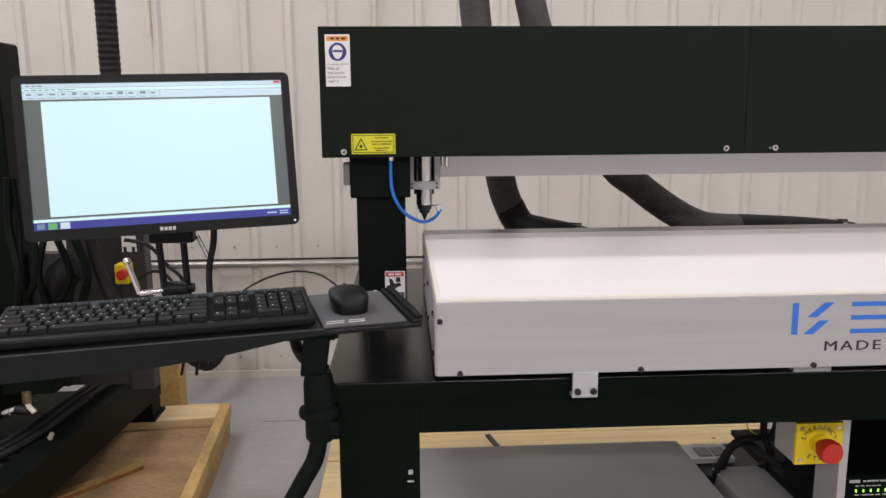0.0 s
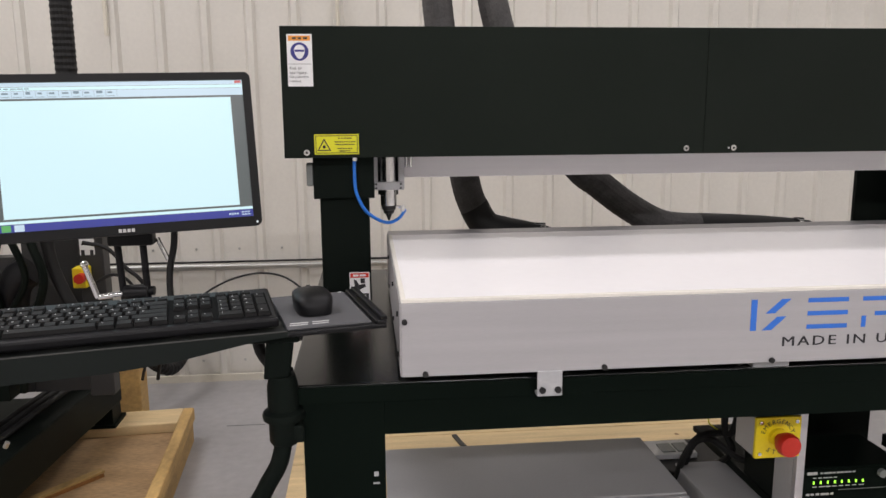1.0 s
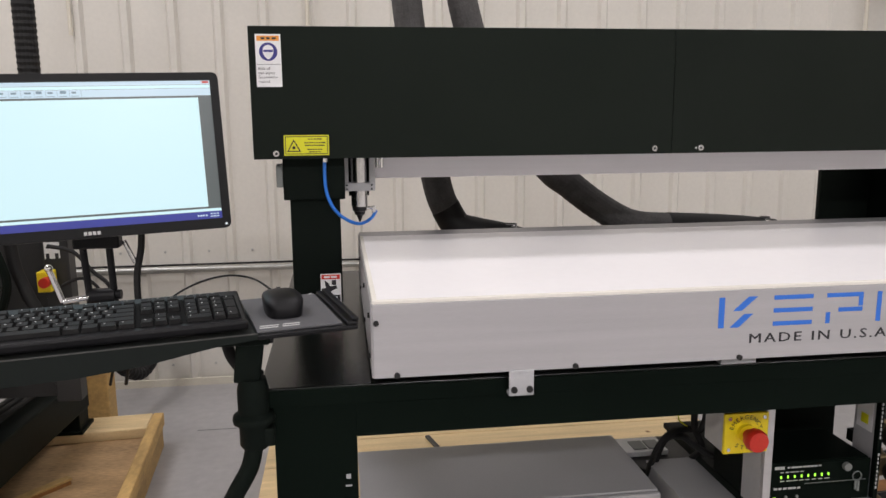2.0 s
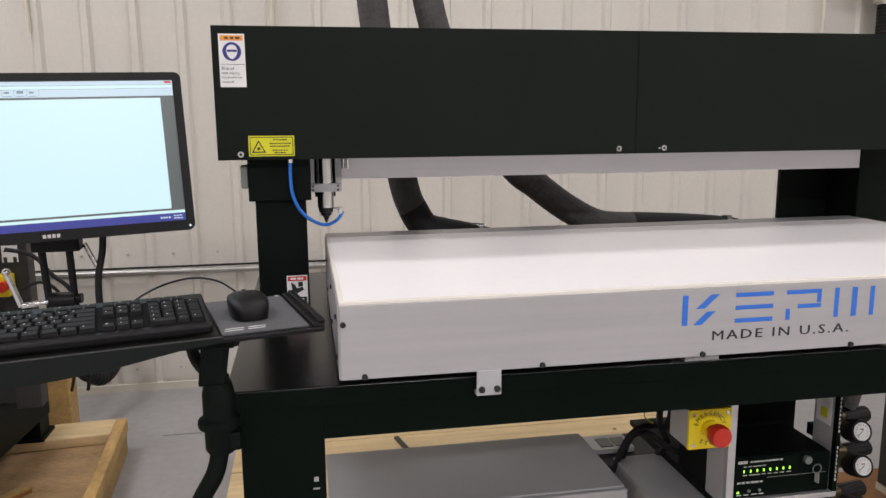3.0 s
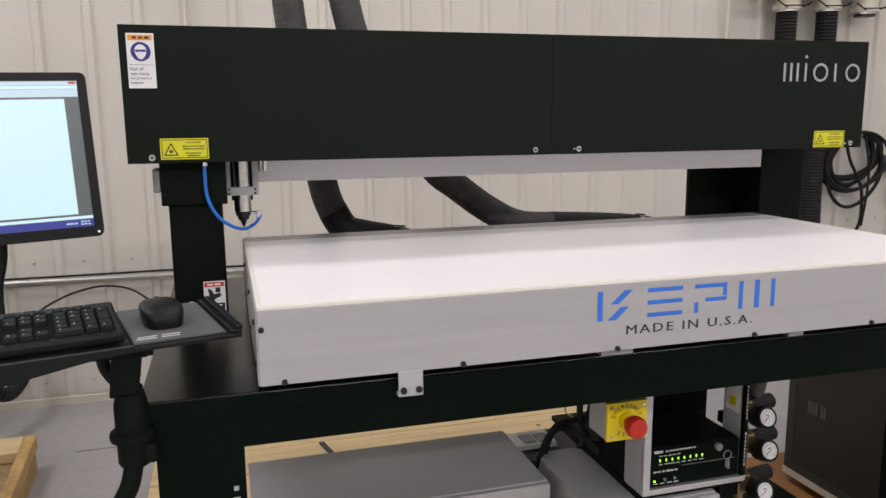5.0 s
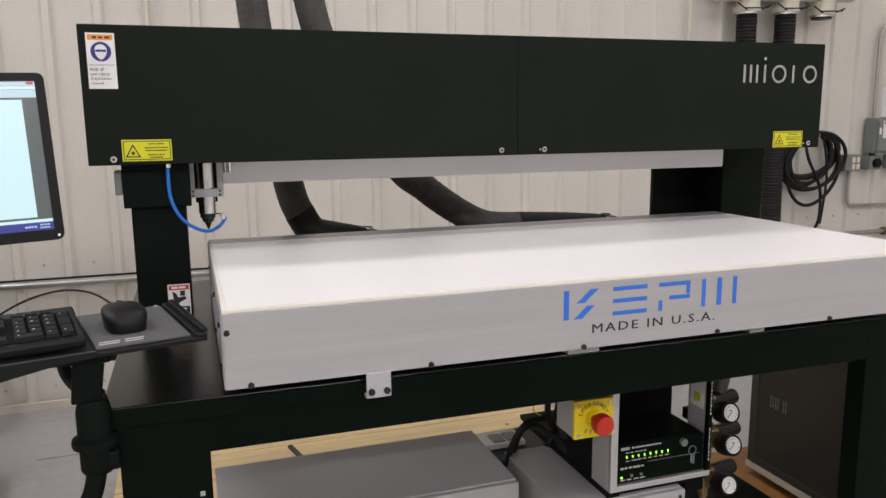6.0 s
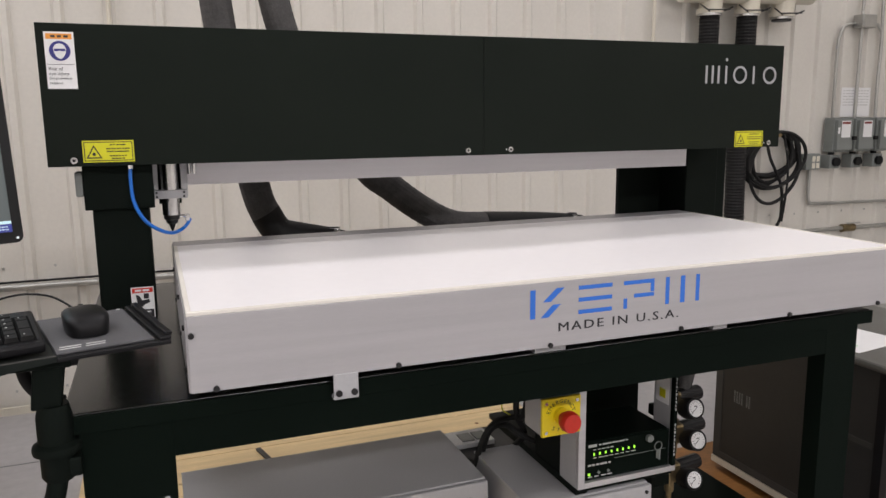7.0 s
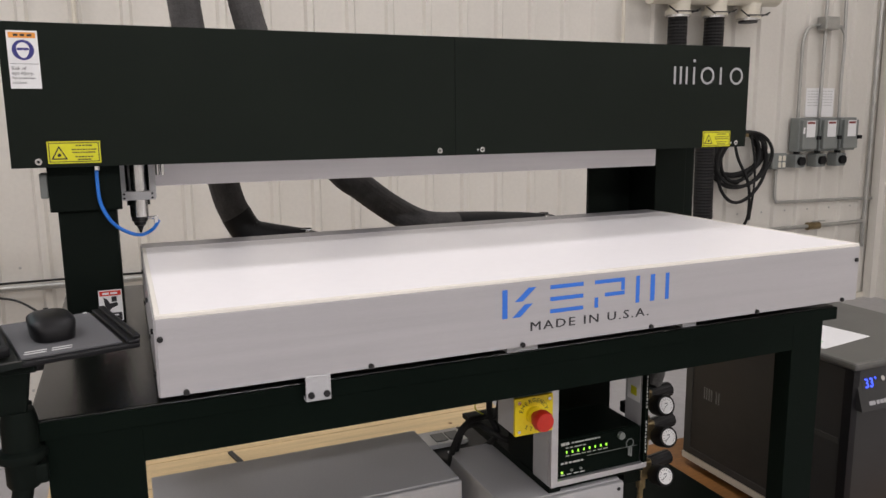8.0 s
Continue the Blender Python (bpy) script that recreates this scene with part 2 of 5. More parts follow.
def perforated(name, color):
    """Sheet steel with rows of fine dark round holes."""
    m = mat(name, color, 0.5, 0.0, 0.12, spec=0.3)
    nt = m.node_tree
    b = nt.nodes["Principled BSDF"]
    src = b.inputs["Base Color"].links[0].from_socket
    co = nt.nodes.new("ShaderNodeTexCoord")
    vo = nt.nodes.new("ShaderNodeTexVoronoi")
    vo.inputs["Scale"].default_value, vo.inputs["Randomness"].default_value = 230, 0.0
    flat = nt.nodes.new("ShaderNodeVectorMath")
    flat.operation, flat.inputs[1].default_value = "MULTIPLY", (0, 1, 1)
    nt.links.new(co.outputs["Object"], flat.inputs[0])
    nt.links.new(flat.outputs[0], vo.inputs["Vector"])
    lt = nt.nodes.new("ShaderNodeMath")
    lt.operation, lt.inputs[1].default_value = "LESS_THAN", 0.33
    nt.links.new(vo.outputs["Distance"], lt.inputs[0])
    mx = nt.nodes.new("ShaderNodeMix")
    mx.data_type = "RGBA"
    mx.inputs["B"].default_value = (0.022, 0.021, 0.019, 1)
    nt.links.new(lt.outputs[0], mx.inputs["Factor"])
    nt.links.new(src, mx.inputs["A"])
    nt.links.new(mx.outputs["Result"], b.inputs["Base Color"])
    return m


M_PERF = perforated("perforated_steel", (0.046, 0.043, 0.038))
for m_ in (M_BLACK, M_SHADEBLACK, M_TRAY, M_LITBLACK):
    m_.node_tree.nodes["Principled BSDF"].inputs["Specular Tint"].default_value = (0.80, 1.0, 0.88, 1)


def disc(bm, x, y, z, r, depth, n=20):
    """A round plate facing -y, its face at y."""
    return rod(bm, (x, y, z), (x, y + depth, z), r, n)


def plate(x0, x1, z0, z1, y, depth=0.0006):
    """A thin flat plate facing -y, proud of the face at y."""
    return B(x0, x1, y - depth, y, z0, z1)


def bars(bm, x0, x1, z, h, y, count, rng, depth=0.0003, align=0):
    """A line of print that cannot be read: short bars of its size."""
    x = x0
    for k in range(count):
        w = (x1 - x0) / count * rng.uniform(0.6, 0.92)
        bx(bm, x, x + w, y - depth, y, z - h / 2, z + h / 2)
        x += (x1 - x0) / count
    return bm


def bolt_head(bm, x, y, z, r, depth=0.004):
    """A socket-head screw facing -y."""
    disc(bm, x, y - depth, z, r, depth, 16)
    disc(bm, x, y - depth - 0.0006, z, r * 0.78, 0.001, 12)
    return bm


RNG = random.Random(4)

# ---- the hall ----
WY, WX = 3.68, 4.90
struct("floor", B(-3.6, WX + 0.2, -9.2, WY + 0.2, -0.2, 0), M_CONC, "grey sealed concrete workshop floor", "floor")
struct("ceiling", B(-3.6, WX + 0.2, -9.2, WY + 0.2, 4.2, 4.4), M_LINER, "white lined workshop ceiling", "ceiling")
struct("wall_west", B(-3.7, -3.6, -9.2, WY + 0.2, 0, 4.2), M_WALL, "plain white metal wall", "wall")
struct("wall_south", B(-3.6, WX + 0.2, -9.3, -9.2, 0, 4.2), M_WALL, "plain white metal wall", "wall")


def ribbed(x0, x1, y, z0, z1, pitch, first):
    """Sheet metal cladding with trapezoid ribs, 0.12 m thick behind."""
    prof = [(x0, y)]
    k = math.ceil((x0 - first) / pitch)
    while first + k * pitch < x1 - 0.04:
        c = first + k * pitch
        if c - 0.03 > x0:
            prof += [(c - 0.026, y), (c - 0.013, y - 0.019), (c + 0.013, y - 0.019), (c + 0.026, y)]
        k += 1
    prof += [(x1, y), (x1, y + 0.12), (x0, y + 0.12)]
    bm = bmesh.new()
    lo = [bm.verts.new((a, b, z0)) for a, b in prof]
    hi = [bm.verts.new((a, b, z1)) for a, b in prof]
    n = len(prof)
    for i in range(n):
        bm.faces.new((lo[i], lo[(i + 1) % n], hi[(i + 1) % n], hi[i]))
    bm.faces.new(hi)
    bm.faces.new(list(reversed(lo)))
    bmesh.ops.recalc_face_normals(bm, faces=list(bm.faces))
    return bm


RIB, RIB0 = 0.203, -0.71
wall_n = struct("wall_north", ribbed(-3.6, WX, WY, 0, 4.2, RIB, RIB0), M_WALL, "white ribbed sheet metal wall cladding", "wall")
struct("wall_east", B(WX, WX + 0.12, -9.2, WY + 0.12, 0, 4.2), M_WALL, "white metal side wall", "wall")
struct("baseboard", B(-3.6, WX, WY - 0.03, WY - 0.015, 0, 0.035), M_PVC, "white base trim along the ribbed wall", "trim")
for k in range(-8, 27):
    for zz in (0.10, 0.66):
        part("cladding_screw", disc(bmesh.new(), RIB0 + k * RIB + 0.10, WY - 0.004, zz, 0.006, 0.006, 8), M_ZINC, wall_n)


# ---- the laser machine ----
laser = thing("laser_cutter", (0.6, 1.3, 0.13), "black steel laser cutter with pale aluminium cover on a timber skid", "laser cutter")
# frame
part("tabletop", B(-0.10, 1.312, 1.02, 1.84, 0.882, 0.908, bev=0.003), M_TABLE, laser, "satin black table plate")
part("front_edge", B(-0.10, 1.312, 1.0135, 1.0198, 0.8822, 0.9065, bev=0.0006), M_SHADEBLACK, laser)
for y0 in (1.016, 1.75):
    part("apron", B(0.034, 1.20, y0, y0 + 0.05, 0.832, 0.882, bev=0.0006), M_SHADEBLACK, laser)
for x0, x1, y0, dy in ((-0.081, 0.034, 1.016, 0.12), (1.20, 1.278, 1.016, 0.04), (-0.083, 0.034, 1.74, 0.06), (1.20, 1.278, 1.76, 0.04)):
    part("leg", B(x0, x1, y0, y0 + dy, 0.145, 0.882, bev=0.0008), M_SHADEBLACK, laser)
    part("foot_plate", B(x0 - 0.015, x1 + 0.015, y0 - 0.015, y0 + dy + 0.015, 0.13, 0.145, bev=0.002), M_BLACK, laser)
part("leg_sticker", plate(0.017, 0.0235, 0.769, 0.776, 1.016), M_NAME, laser, "small pale sticker")
part("leg_sticker", plate(0.0155, 0.025, 0.757, 0.7595, 1.016), M_NAME, laser, "small pale sticker")
part("gantry_base", B(-0.10, 1.53, 1.66, 1.83, 0.80, 0.874, bev=0.003), M_BLACK, laser)
# left column with its bracket plate
part("column", B(-0.077, 0.0205, 1.50, 1.66, 0.908, 1.21, bev=0.003), M_BLACK, laser)
part("bracket_plate", B(-0.088, 0.031, 1.488, 1.50, 1.122, 1.21, bev=0.002), M_BLACK, laser)
part("limit_switch", B(-0.101, -0.088, 1.49, 1.52, 1.147, 1.192, bev=0.003), M_GREYBOX, laser, "small grey limit switch")
# right column, with the dark inner panel
part("column", B(1.376, 1.48, 1.66, 1.79, 0.874, 1.21, bev=0.003), M_BLACK, laser)
part("inner_panel", B(1.24, 1.376, 1.775, 1.79, 0.91, 1.20, bev=0.002), M_BLACK, laser)
# Vent strip, run up higher to stand in for the shaded wall gap.
part("column_vent_shade", B(1.482, 1.512, 1.665, 1.70, 0.874, 1.20, bev=0.002), M_BLACK, laser)
# beam with its two cover panels
part("beam_body", B(-0.128, 1.472, 1.462, 1.80, 1.212, 1.438), M_BLACK, laser)
part("cover_panel", B(-0.137, 0.6842, 1.449, 1.462, 1.204, 1.446, bev=0.0008), M_LITBLACK, laser)
part("cover_panel", B(0.6848, 1.481, 1.449, 1.462, 1.204, 1.446, bev=0.0008), M_LITBLACK, laser)
part("top_panel", B(-0.137, 1.481, 1.462, 1.81, 1.438, 1.446, bev=0.001), M_BLACK, laser)
for sx in (-0.095, 0.648, 0.746, 1.447):
    s = part("cover_screw", bolt_head(bmesh.new(), sx, 1.449, 1.2145, 0.0058, 0.003), M_STEEL, laser, "bright cap screw")
    part("socket", disc(bmesh.new(), sx, 1.4448, 1.2145, 0.0026, 0.0006, 6), M_BOLT, s)
for sx in (0.737, 1.434):
    part("pin_hole", disc(bmesh.new(), sx, 1.4484, 1.2145, 0.002, 0.001, 8), M_PRINT, laser)
rail = bmesh.new()
bx(rail, 0.055, 1.31, 1.58, 1.615, 1.155, 1.204, bev=0.001)
part("linear_rail", rail, M_RAIL, laser, "pale aluminium linear rail")
rs = bmesh.new()
for sx in (0.098, 0.108):
    rod(rs, (sx, 1.566, 1.178), (sx, 1.566, 1.20), 0.0035, 10)
part("rail_stop", rs, M_STEEL, laser)
# focusing head
HX, HY = 0.060, 1.555
head = part("laser_head", rod(bmesh.new(), (HX, HY, 1.10), (HX, HY, 1.21), 0.0165, 28), M_STEEL, laser, "turned steel focusing tube", smooth=True)
part("guide_plate", B(HX - 0.033, HX - 0.021, HY - 0.008, HY + 0.02, 1.135, 1.21, bev=0.001), M_SILVER, head)
part("guide_plate", B(HX + 0.021, HX + 0.033, HY - 0.008, HY + 0.02, 1.135, 1.21, bev=0.001), M_SILVER, head)
part("back_plate", B(HX - 0.021, HX + 0.021, HY + 0.018, HY + 0.03, 1.12, 1.21), M_BLACK, head)
part("clamp", B(HX - 0.031, HX + 0.031, HY - 0.019, HY + 0.005, 1.133, 1.149, bev=0.001), M_SILVER, head)
for dx in (-0.025, 0.025):
    for dz in (1.137, 1.145):
        part("clamp_screw", bolt_head(bmesh.new(), HX + dx, HY - 0.019, dz, 0.0022, 0.001), M_BOLT, head)
part("nozzle", spin(bmesh.new(), [(0.0015, 1.068), (0.0025, 1.07), (0.007, 1.082), (0.0105, 1.083), (0.0115, 1.09), (0.0145, 1.091), (0.0155, 1.104), (0.0155, 1.106)], 24, Matrix.Translation((HX, HY, 0))), M_BOLT, head, "black stepped cone nozzle", smooth=True)
part("air_fitting", rod(bmesh.new(), (HX + 0.012, HY, 1.096), (HX + 0.026, HY, 1.096), 0.003, 10), M_CHROME, head)
part("air_fitting", B(HX + 0.025, HX + 0.033, HY - 0.005, HY + 0.005, 1.086, 1.1, bev=0.001), M_STEEL, head)
part("air_line", tube(bmesh.new(), [(-0.0065, 1.476, 1.21), (-0.0075, 1.474, 1.172), (-0.0045, 1.474, 1.135), (0.011, 1.476, 1.101), (0.036, 1.49, 1.079), (0.060, 1.515, 1.069), (0.082, 1.545, 1.075), (0.094, HY, 1.09)], 0.0034, 10), M_AIRLINE, laser, "bright blue air tube", smooth=True)
part("air_line_fitting", rod(bmesh.new(), (-0.0065, 1.476, 1.196), (-0.0065, 1.476, 1.213), 0.005, 10), M_CHROME, laser)

# eye protection label
lab = part("warning_label", plate(-0.1245, -0.0785, 1.337, 1.4315, 1.449), M_PAPER, laser, "white eye protection warning label")
part("header_band", plate(-0.1215, -0.0815, 1.4195, 1.4285, 1.4484), M_ORANGE, lab)
part("print_line", bars(bmesh.new(), -0.114, -0.084, 1.424, 0.0035, 1.4478, 3, RNG), M_INK, lab)
part("blue_disc", disc(bmesh.new(), -0.1015, 1.4478, 1.4, 0.0165, 0.0006, 32), M_NAVY, lab)
ex, ez = -0.1015, 1.4


def oval(cx, cz, rx, rz, taper=0.0, n=22):
    """An outline that narrows towards its foot."""
    return [(cx + rx * math.cos(2 * math.pi * k / n) * (1 + taper * math.sin(2 * math.pi * k / n)), cz + rz * math.sin(2 * math.pi * k / n)) for k in range(n)]


def flat(outline, y, depth=0.0003):
    return extrude(bmesh.new(), outline, depth, Matrix.Translation((0, y, 0)))


part("symbol", flat(oval(ex, ez - 0.0005, 0.0095, 0.0128, 0.22), 1.4475), M_PAPER, lab)
part("symbol_band", flat(rounded(ex - 0.0088, ex + 0.0088, ez - 0.0006, ez + 0.0034, 0.0016), 1.4472), M_NAVY, lab)
part("symbol_notch", flat(oval(ex, ez - 0.0012, 0.0014, 0.0016), 1.4469), M_PAPER, lab)
part("rule", plate(-0.1225, -0.0805, 1.3772, 1.3778, 1.4484), M_INK, lab)
tx = bmesh.new()
for k, (w, sz) in enumerate((("Risk of", 0.0078), ("eye injury.", 0.0078), ("Eye protection", 0.0058), ("required.", 0.0058))):
    text_mesh(tx, w, Matrix.Translation((-0.121, 1.4481, 1.370 - k * 0.0078)) @ FACE, sz, align="LEFT")
part("lettering", tx, M_INK, lab)


def laser_sign(x0, x1, z0, z1, y, parent):
    """Yellow laser label with a black border, a triangle and lines of small print."""
    lb = part("laser_label", plate(x0, x1, z0, z1, y), M_YELLOW, parent, "yellow laser warning label with black print")
    w, h, t = x1 - x0, z1 - z0, (z1 - z0) * 0.035
    bm = bmesh.new()
    i = h * 0.06
    for a, b, c, d in ((x0 + i, x1 - i, z0 + i, z0 + i + t), (x0 + i, x1 - i, z1 - i - t, z1 - i), (x0 + i, x0 + i + t, z0 + i, z1 - i), (x1 - i - t, x1 - i, z0 + i, z1 - i)):
        bx(bm, a, b, y - 0.001, y - 0.0006, c, d)
    part("border", bm, M_INK, lb)
    cx, cz, s = x0 + h * 0.48, z0 + h * 0.18, h * 0.62
    part("triangle", extrude(bmesh.new(), [(cx - s * 0.55, cz), (cx + s * 0.55, cz), (cx, cz + s)], 0.0004, Matrix.Translation((0, y - 0.001, 0))), M_INK, lb)
    part("triangle_face", extrude(bmesh.new(), [(cx - s * 0.40, cz + s * 0.09), (cx + s * 0.40, cz + s * 0.09), (cx, cz + s * 0.82)], 0.0003, Matrix.Translation((0, y - 0.0013, 0))), M_YELLOW, lb)
    part("beam_mark", disc(bmesh.new(), cx, y - 0.0016, cz + s * 0.32, s * 0.13, 0.0003, 10), M_INK, lb)
    bm = bmesh.new()
    for k, (zz, n, inset) in enumerate(((0.80, 5, 0.16), (0.62, 9, 0.0), (0.49, 9, 0.02), (0.29, 6, 0.12), (0.17, 4, 0.2))):
        bars(bm, x0 + h * 1.0 + w * inset * 0.5, x1 - h * 0.16 - w * inset * 0.5, z0 + h * zz, h * 0.055, y - 0.0006, n, RNG, 0.0004)
    part("print_line", bm, M_INK, lb)
    return lb


laser_sign(-0.0805, 0.003, 1.2105, 1.2485, 1.449, laser)
laser_sign(1.344, 1.43, 1.206, 1.2435, 1.449, laser)
# pinch point label on the column
hl = part("pinch_label", plate(-0.0235, 0.017, 0.911, 0.971, 1.50), M_PAPER, laser, "white label with red header and black pictogram")
part("header_band", plate(-0.0215, 0.015, 0.960, 0.969, 1.4994), M_RED, hl)
part("footer_band", plate(-0.0215, 0.015, 0.912, 0.927, 1.4994), M_INK, hl)
fb = bmesh.new()
bars(fb, -0.0185, 0.0125, 0.9225, 0.0025, 1.4988, 3, RNG, 0.0003)
bars(fb, -0.0185, 0.0105, 0.917, 0.0025, 1.4988, 3, RNG, 0.0003)
part("print_line", fb, M_PAPER, hl)
hp = bmesh.new()
bars(hp, -0.0165, 0.0105, 0.9645, 0.004, 1.4988, 2, RNG, 0.0003)
part("print_line", hp, M_PAPER, hl)
ic = bmesh.new()
extrude(ic, [(-0.026, 0.957), (-0.02, 0.954), (-0.015, 0.945), (-0.003, 0.947), (-0.001, 0.941), (-0.012, 0.936), (-0.018, 0.930), (-0.024, 0.941)], 0.0004, Matrix.Translation((0.0105, 1.499, 0)))
bx(ic, -0.0015, 0.0075, 1.499, 1.4994, 0.948, 0.958)
part("pictogram", ic, M_INK, hl)

# nameplate on the beam: plain pale strokes and rings
MZ0, MZ1, MY = 1.3555, 1.396, 1.449


def ring(bm, cx, cz, ro, ri, y, a0=0, a1=360, depth=0.0008, n=28):
    t = bmesh.new()
    vs = []
    for k in range(n + 1):
        a = radians(a0 + (a1 - a0) * k / n)
        vs.append([t.verts.new((cx + r * math.cos(a), yy, cz + r * math.sin(a))) for r in (ri, ro) for yy in (y - depth, y)])
    for p, q in zip(vs, vs[1:]):
        for i, j in ((0, 2), (2, 3), (3, 1), (1, 0)):
            t.faces.new((p[i], p[j], q[j], q[i]))
    bmesh.ops.recalc_face_normals(t, faces=list(t.faces))
    return join(bm, t)


name_plate = part("nameplate", B(1.249, 1.2545, MY - 0.0008, MY, MZ0, MZ1), M_NAME, laser, "pale plain strokes and rings of a nameplate")
for x in (1.2665, 1.284, 1.306, 1.388):
    part("stroke", B(x, x + 0.0055, MY - 0.0008, MY, MZ0, MZ1), M_NAME, name_plate)
part("dot", disc(bmesh.new(), 1.3088, MY - 0.0008, 1.410, 0.0038, 0.0008, 12), M_NAME, name_plate)
for x in (1.350, 1.440):
    part("ring", ring(bmesh.new(), x, 1.3757, 0.0205, 0.0155, MY), M_NAME, name_plate)

# cover box on the table
cover = part("table_cover", B(0.062, 1.339, 1.004, 1.641, 0.926, 1.028), M_SILVER, laser, "pale aluminium box cover with white top")
CL, CR, CF, CB, CZ0, CZ1 = 0.059, 1.342, 1.001, 1.644, 0.922, 1.0275
part("front_panel", B(CL, CR, CF - 0.002, CF + 0.003, CZ0, CZ1, bev=0.0008), M_FRONT, cover, "brushed aluminium front panel")
part("side_panel", B(CL - 0.002, CL + 0.003, CF + 0.003, CB, CZ0, CZ1), M_FRONT, cover)
part("side_panel", B(CR - 0.003, CR + 0.002, CF + 0.003, CB, CZ0, CZ1), M_FRONT, cover)
part("edge_strip", B(CL, CR, CF - 0.001, CF + 0.006, CZ1, 1.033, bev=0.001), M_CREAM, cover, "cream edge strip")
part("edge_strip", B(CL, CL + 0.007, CF + 0.006, CB - 0.058, CZ1, 1.033, bev=0.001), M_CREAM, cover, "cream edge strip")
part("edge_strip", B(CR - 0.007, CR, CF + 0.006, CB - 0.058, CZ1, 1.033, bev=0.001), M_CREAM, cover, "cream edge strip")
part("top_sheet", B(CL + 0.007, CR - 0.007, CF + 0.006, CB - 0.058, 1.028, 1.032), M_PALE, cover, "smooth white top sheet")
part("back_lip", B(CL, CR, CB - 0.058, CB, 1.0275, 1.0325, bev=0.001), M_BACKLIP, cover, "dull grey aluminium back lip")
for sx in (0.0916, 0.3476, 0.598, 0.848, 1.086, 1.303):
    part("panel_screw", bolt_head(bmesh.new(), sx, CF - 0.002, 0.9255, 0.0042, 0.003), M_BOLT, cover, "black cap screw")
for sx in (0.0636, 1.334):
    part("panel_screw", bolt_head(bmesh.new(), sx, CF - 0.002, 1.0015, 0.004, 0.003), M_BOLT, cover, "black cap screw")
for sy in (1.05, 1.25, 1.5):
    for sz in (0.94, 1.0):
        part("panel_screw", rod(bmesh.new(), (CL - 0.002, sy, sz), (CL - 0.005, sy, sz), 0.004, 12), M_BOLT, cover, "black cap screw")
br = part("bracket", B(0.2505, 0.2865, 0.997, 1.001, 0.886, 0.9235, bev=0.001), M_SILVER, cover, "bare aluminium bracket")
for sx in (0.2575, 0.2800):
    part("bracket_bolt", bolt_head(bmesh.new(), sx, 0.997, 0.8955, 0.0048, 0.003), M_BOLT, br)
part("bracket_arm", B(0.2505, 0.2865, 1.001, 1.045, 0.886, 0.8759 + 0.0145), M_SILVER, br)
for x0, x1 in ((0.582, 0.638), (0.935, 0.965)):
    part("spacer", B(x0, x1, 1.02, 1.07, 0.908, 0.926), M_SILVER, cover, "aluminium spacer block")
part("runner", B(0.07, 1.30, 1.10, 1.14, 0.908, 0.926), M_BLACK, cover)
part("runner", B(0.07, 1.30, 1.52, 1.56, 0.908, 0.926), M_BLACK, cover)
# maker's mark: plain blue bars, four groups
FY = CF - 0.002
mark = part("maker_mark", B(0.562, 0.571, FY - 0.0005, FY, 0.971, 1.017), M_BLUE, cover, "plain blue bars of a maker's mark")


def blue(x0, x1, z0, z1, lean=0.0):
    """One bar of the mark; lean: how far its top stands to the side."""
    part("bar", extrude(bmesh.new(), [(x0, z0), (x1, z0), (x1 + lean, z1), (x0 + lean, z1)], 0.0005, Matrix.Translation((0, FY - 0.0005, 0))), M_BLUE, mark)


blue(0.584, 0.598, 0.996, 1.017, 0.024)
blue(0.580, 0.594, 0.971, 0.991, 0.022)
for z in (0.971, 0.991, 1.0105):
    blue(0.648, 0.710, z, z + 0.0066)
blue(0.732, 0.791, 1.0105, 1.017)
blue(0.784, 0.791, 0.996, 1.0105)
blue(0.732, 0.739, 0.971, 0.988)
blue(0.752, 0.791, 0.988, 0.9945)
blue(0.814, 0.8215, 0.971, 1.017)
blue(0.8755, 0.883, 0.971, 1.017)
blue(0.844, 0.853, 0.971, 1.017)
tx = bmesh.new()
for dx in (0.0, 0.0006):
    text_mesh(tx, "MADE IN U.S.A.", Matrix.Translation((0.7265 + dx, FY - 0.0002 - 0.1 * dx, 0.9525)) @ Matrix.Diagonal((1.36, 1, 1, 1)) @ FACE, 0.0205, space=1.24)
part("lettering", tx, M_INK, cover, "black lettering")

# ---- under the table ----
skid = thing("timber_skid", (0.5, 1.8, 0), "pale pine board skid under the laser cutter", "pallet")
widths = [0.40, 0.27, 0.40, 0.34, 0.19, 0.20]
y = 1.0
for k, w in enumerate(widths):
    part("plank", B(-0.258, 1.36, y, y + w - 0.004, 0.10, 0.13, bev=0.002), M_PINE, skid)
    y += w
for x in (-0.25, 0.5, 1.26):
    part("bearer", B(x, x + 0.09, 1.0, 2.8, 0.0, 0.10, bev=0.003), M_RAWWOOD, skid)
for kx, ky in ((0.10, 2.30), (0.33, 2.45), (0.62, 2.26), (0.78, 2.42), (0.99, 2.3), (1.12, 2.5), (-0.2, 2.3)):
    part("knot", rod(bmesh.new(), (kx, ky, 0.1292), (kx, ky, 0.1304), 0.008, 10), M_KNOT, skid)
lath = part("dark_lath", B(-0.008, 0.008, -0.15, 0.15, 0, 0.008), M_VFRAME, m=pose(0.345, 2.43, 0.13, 0, 0, 14))
tagged(lath, "thin dark lath lying on the pine boards", "lath")

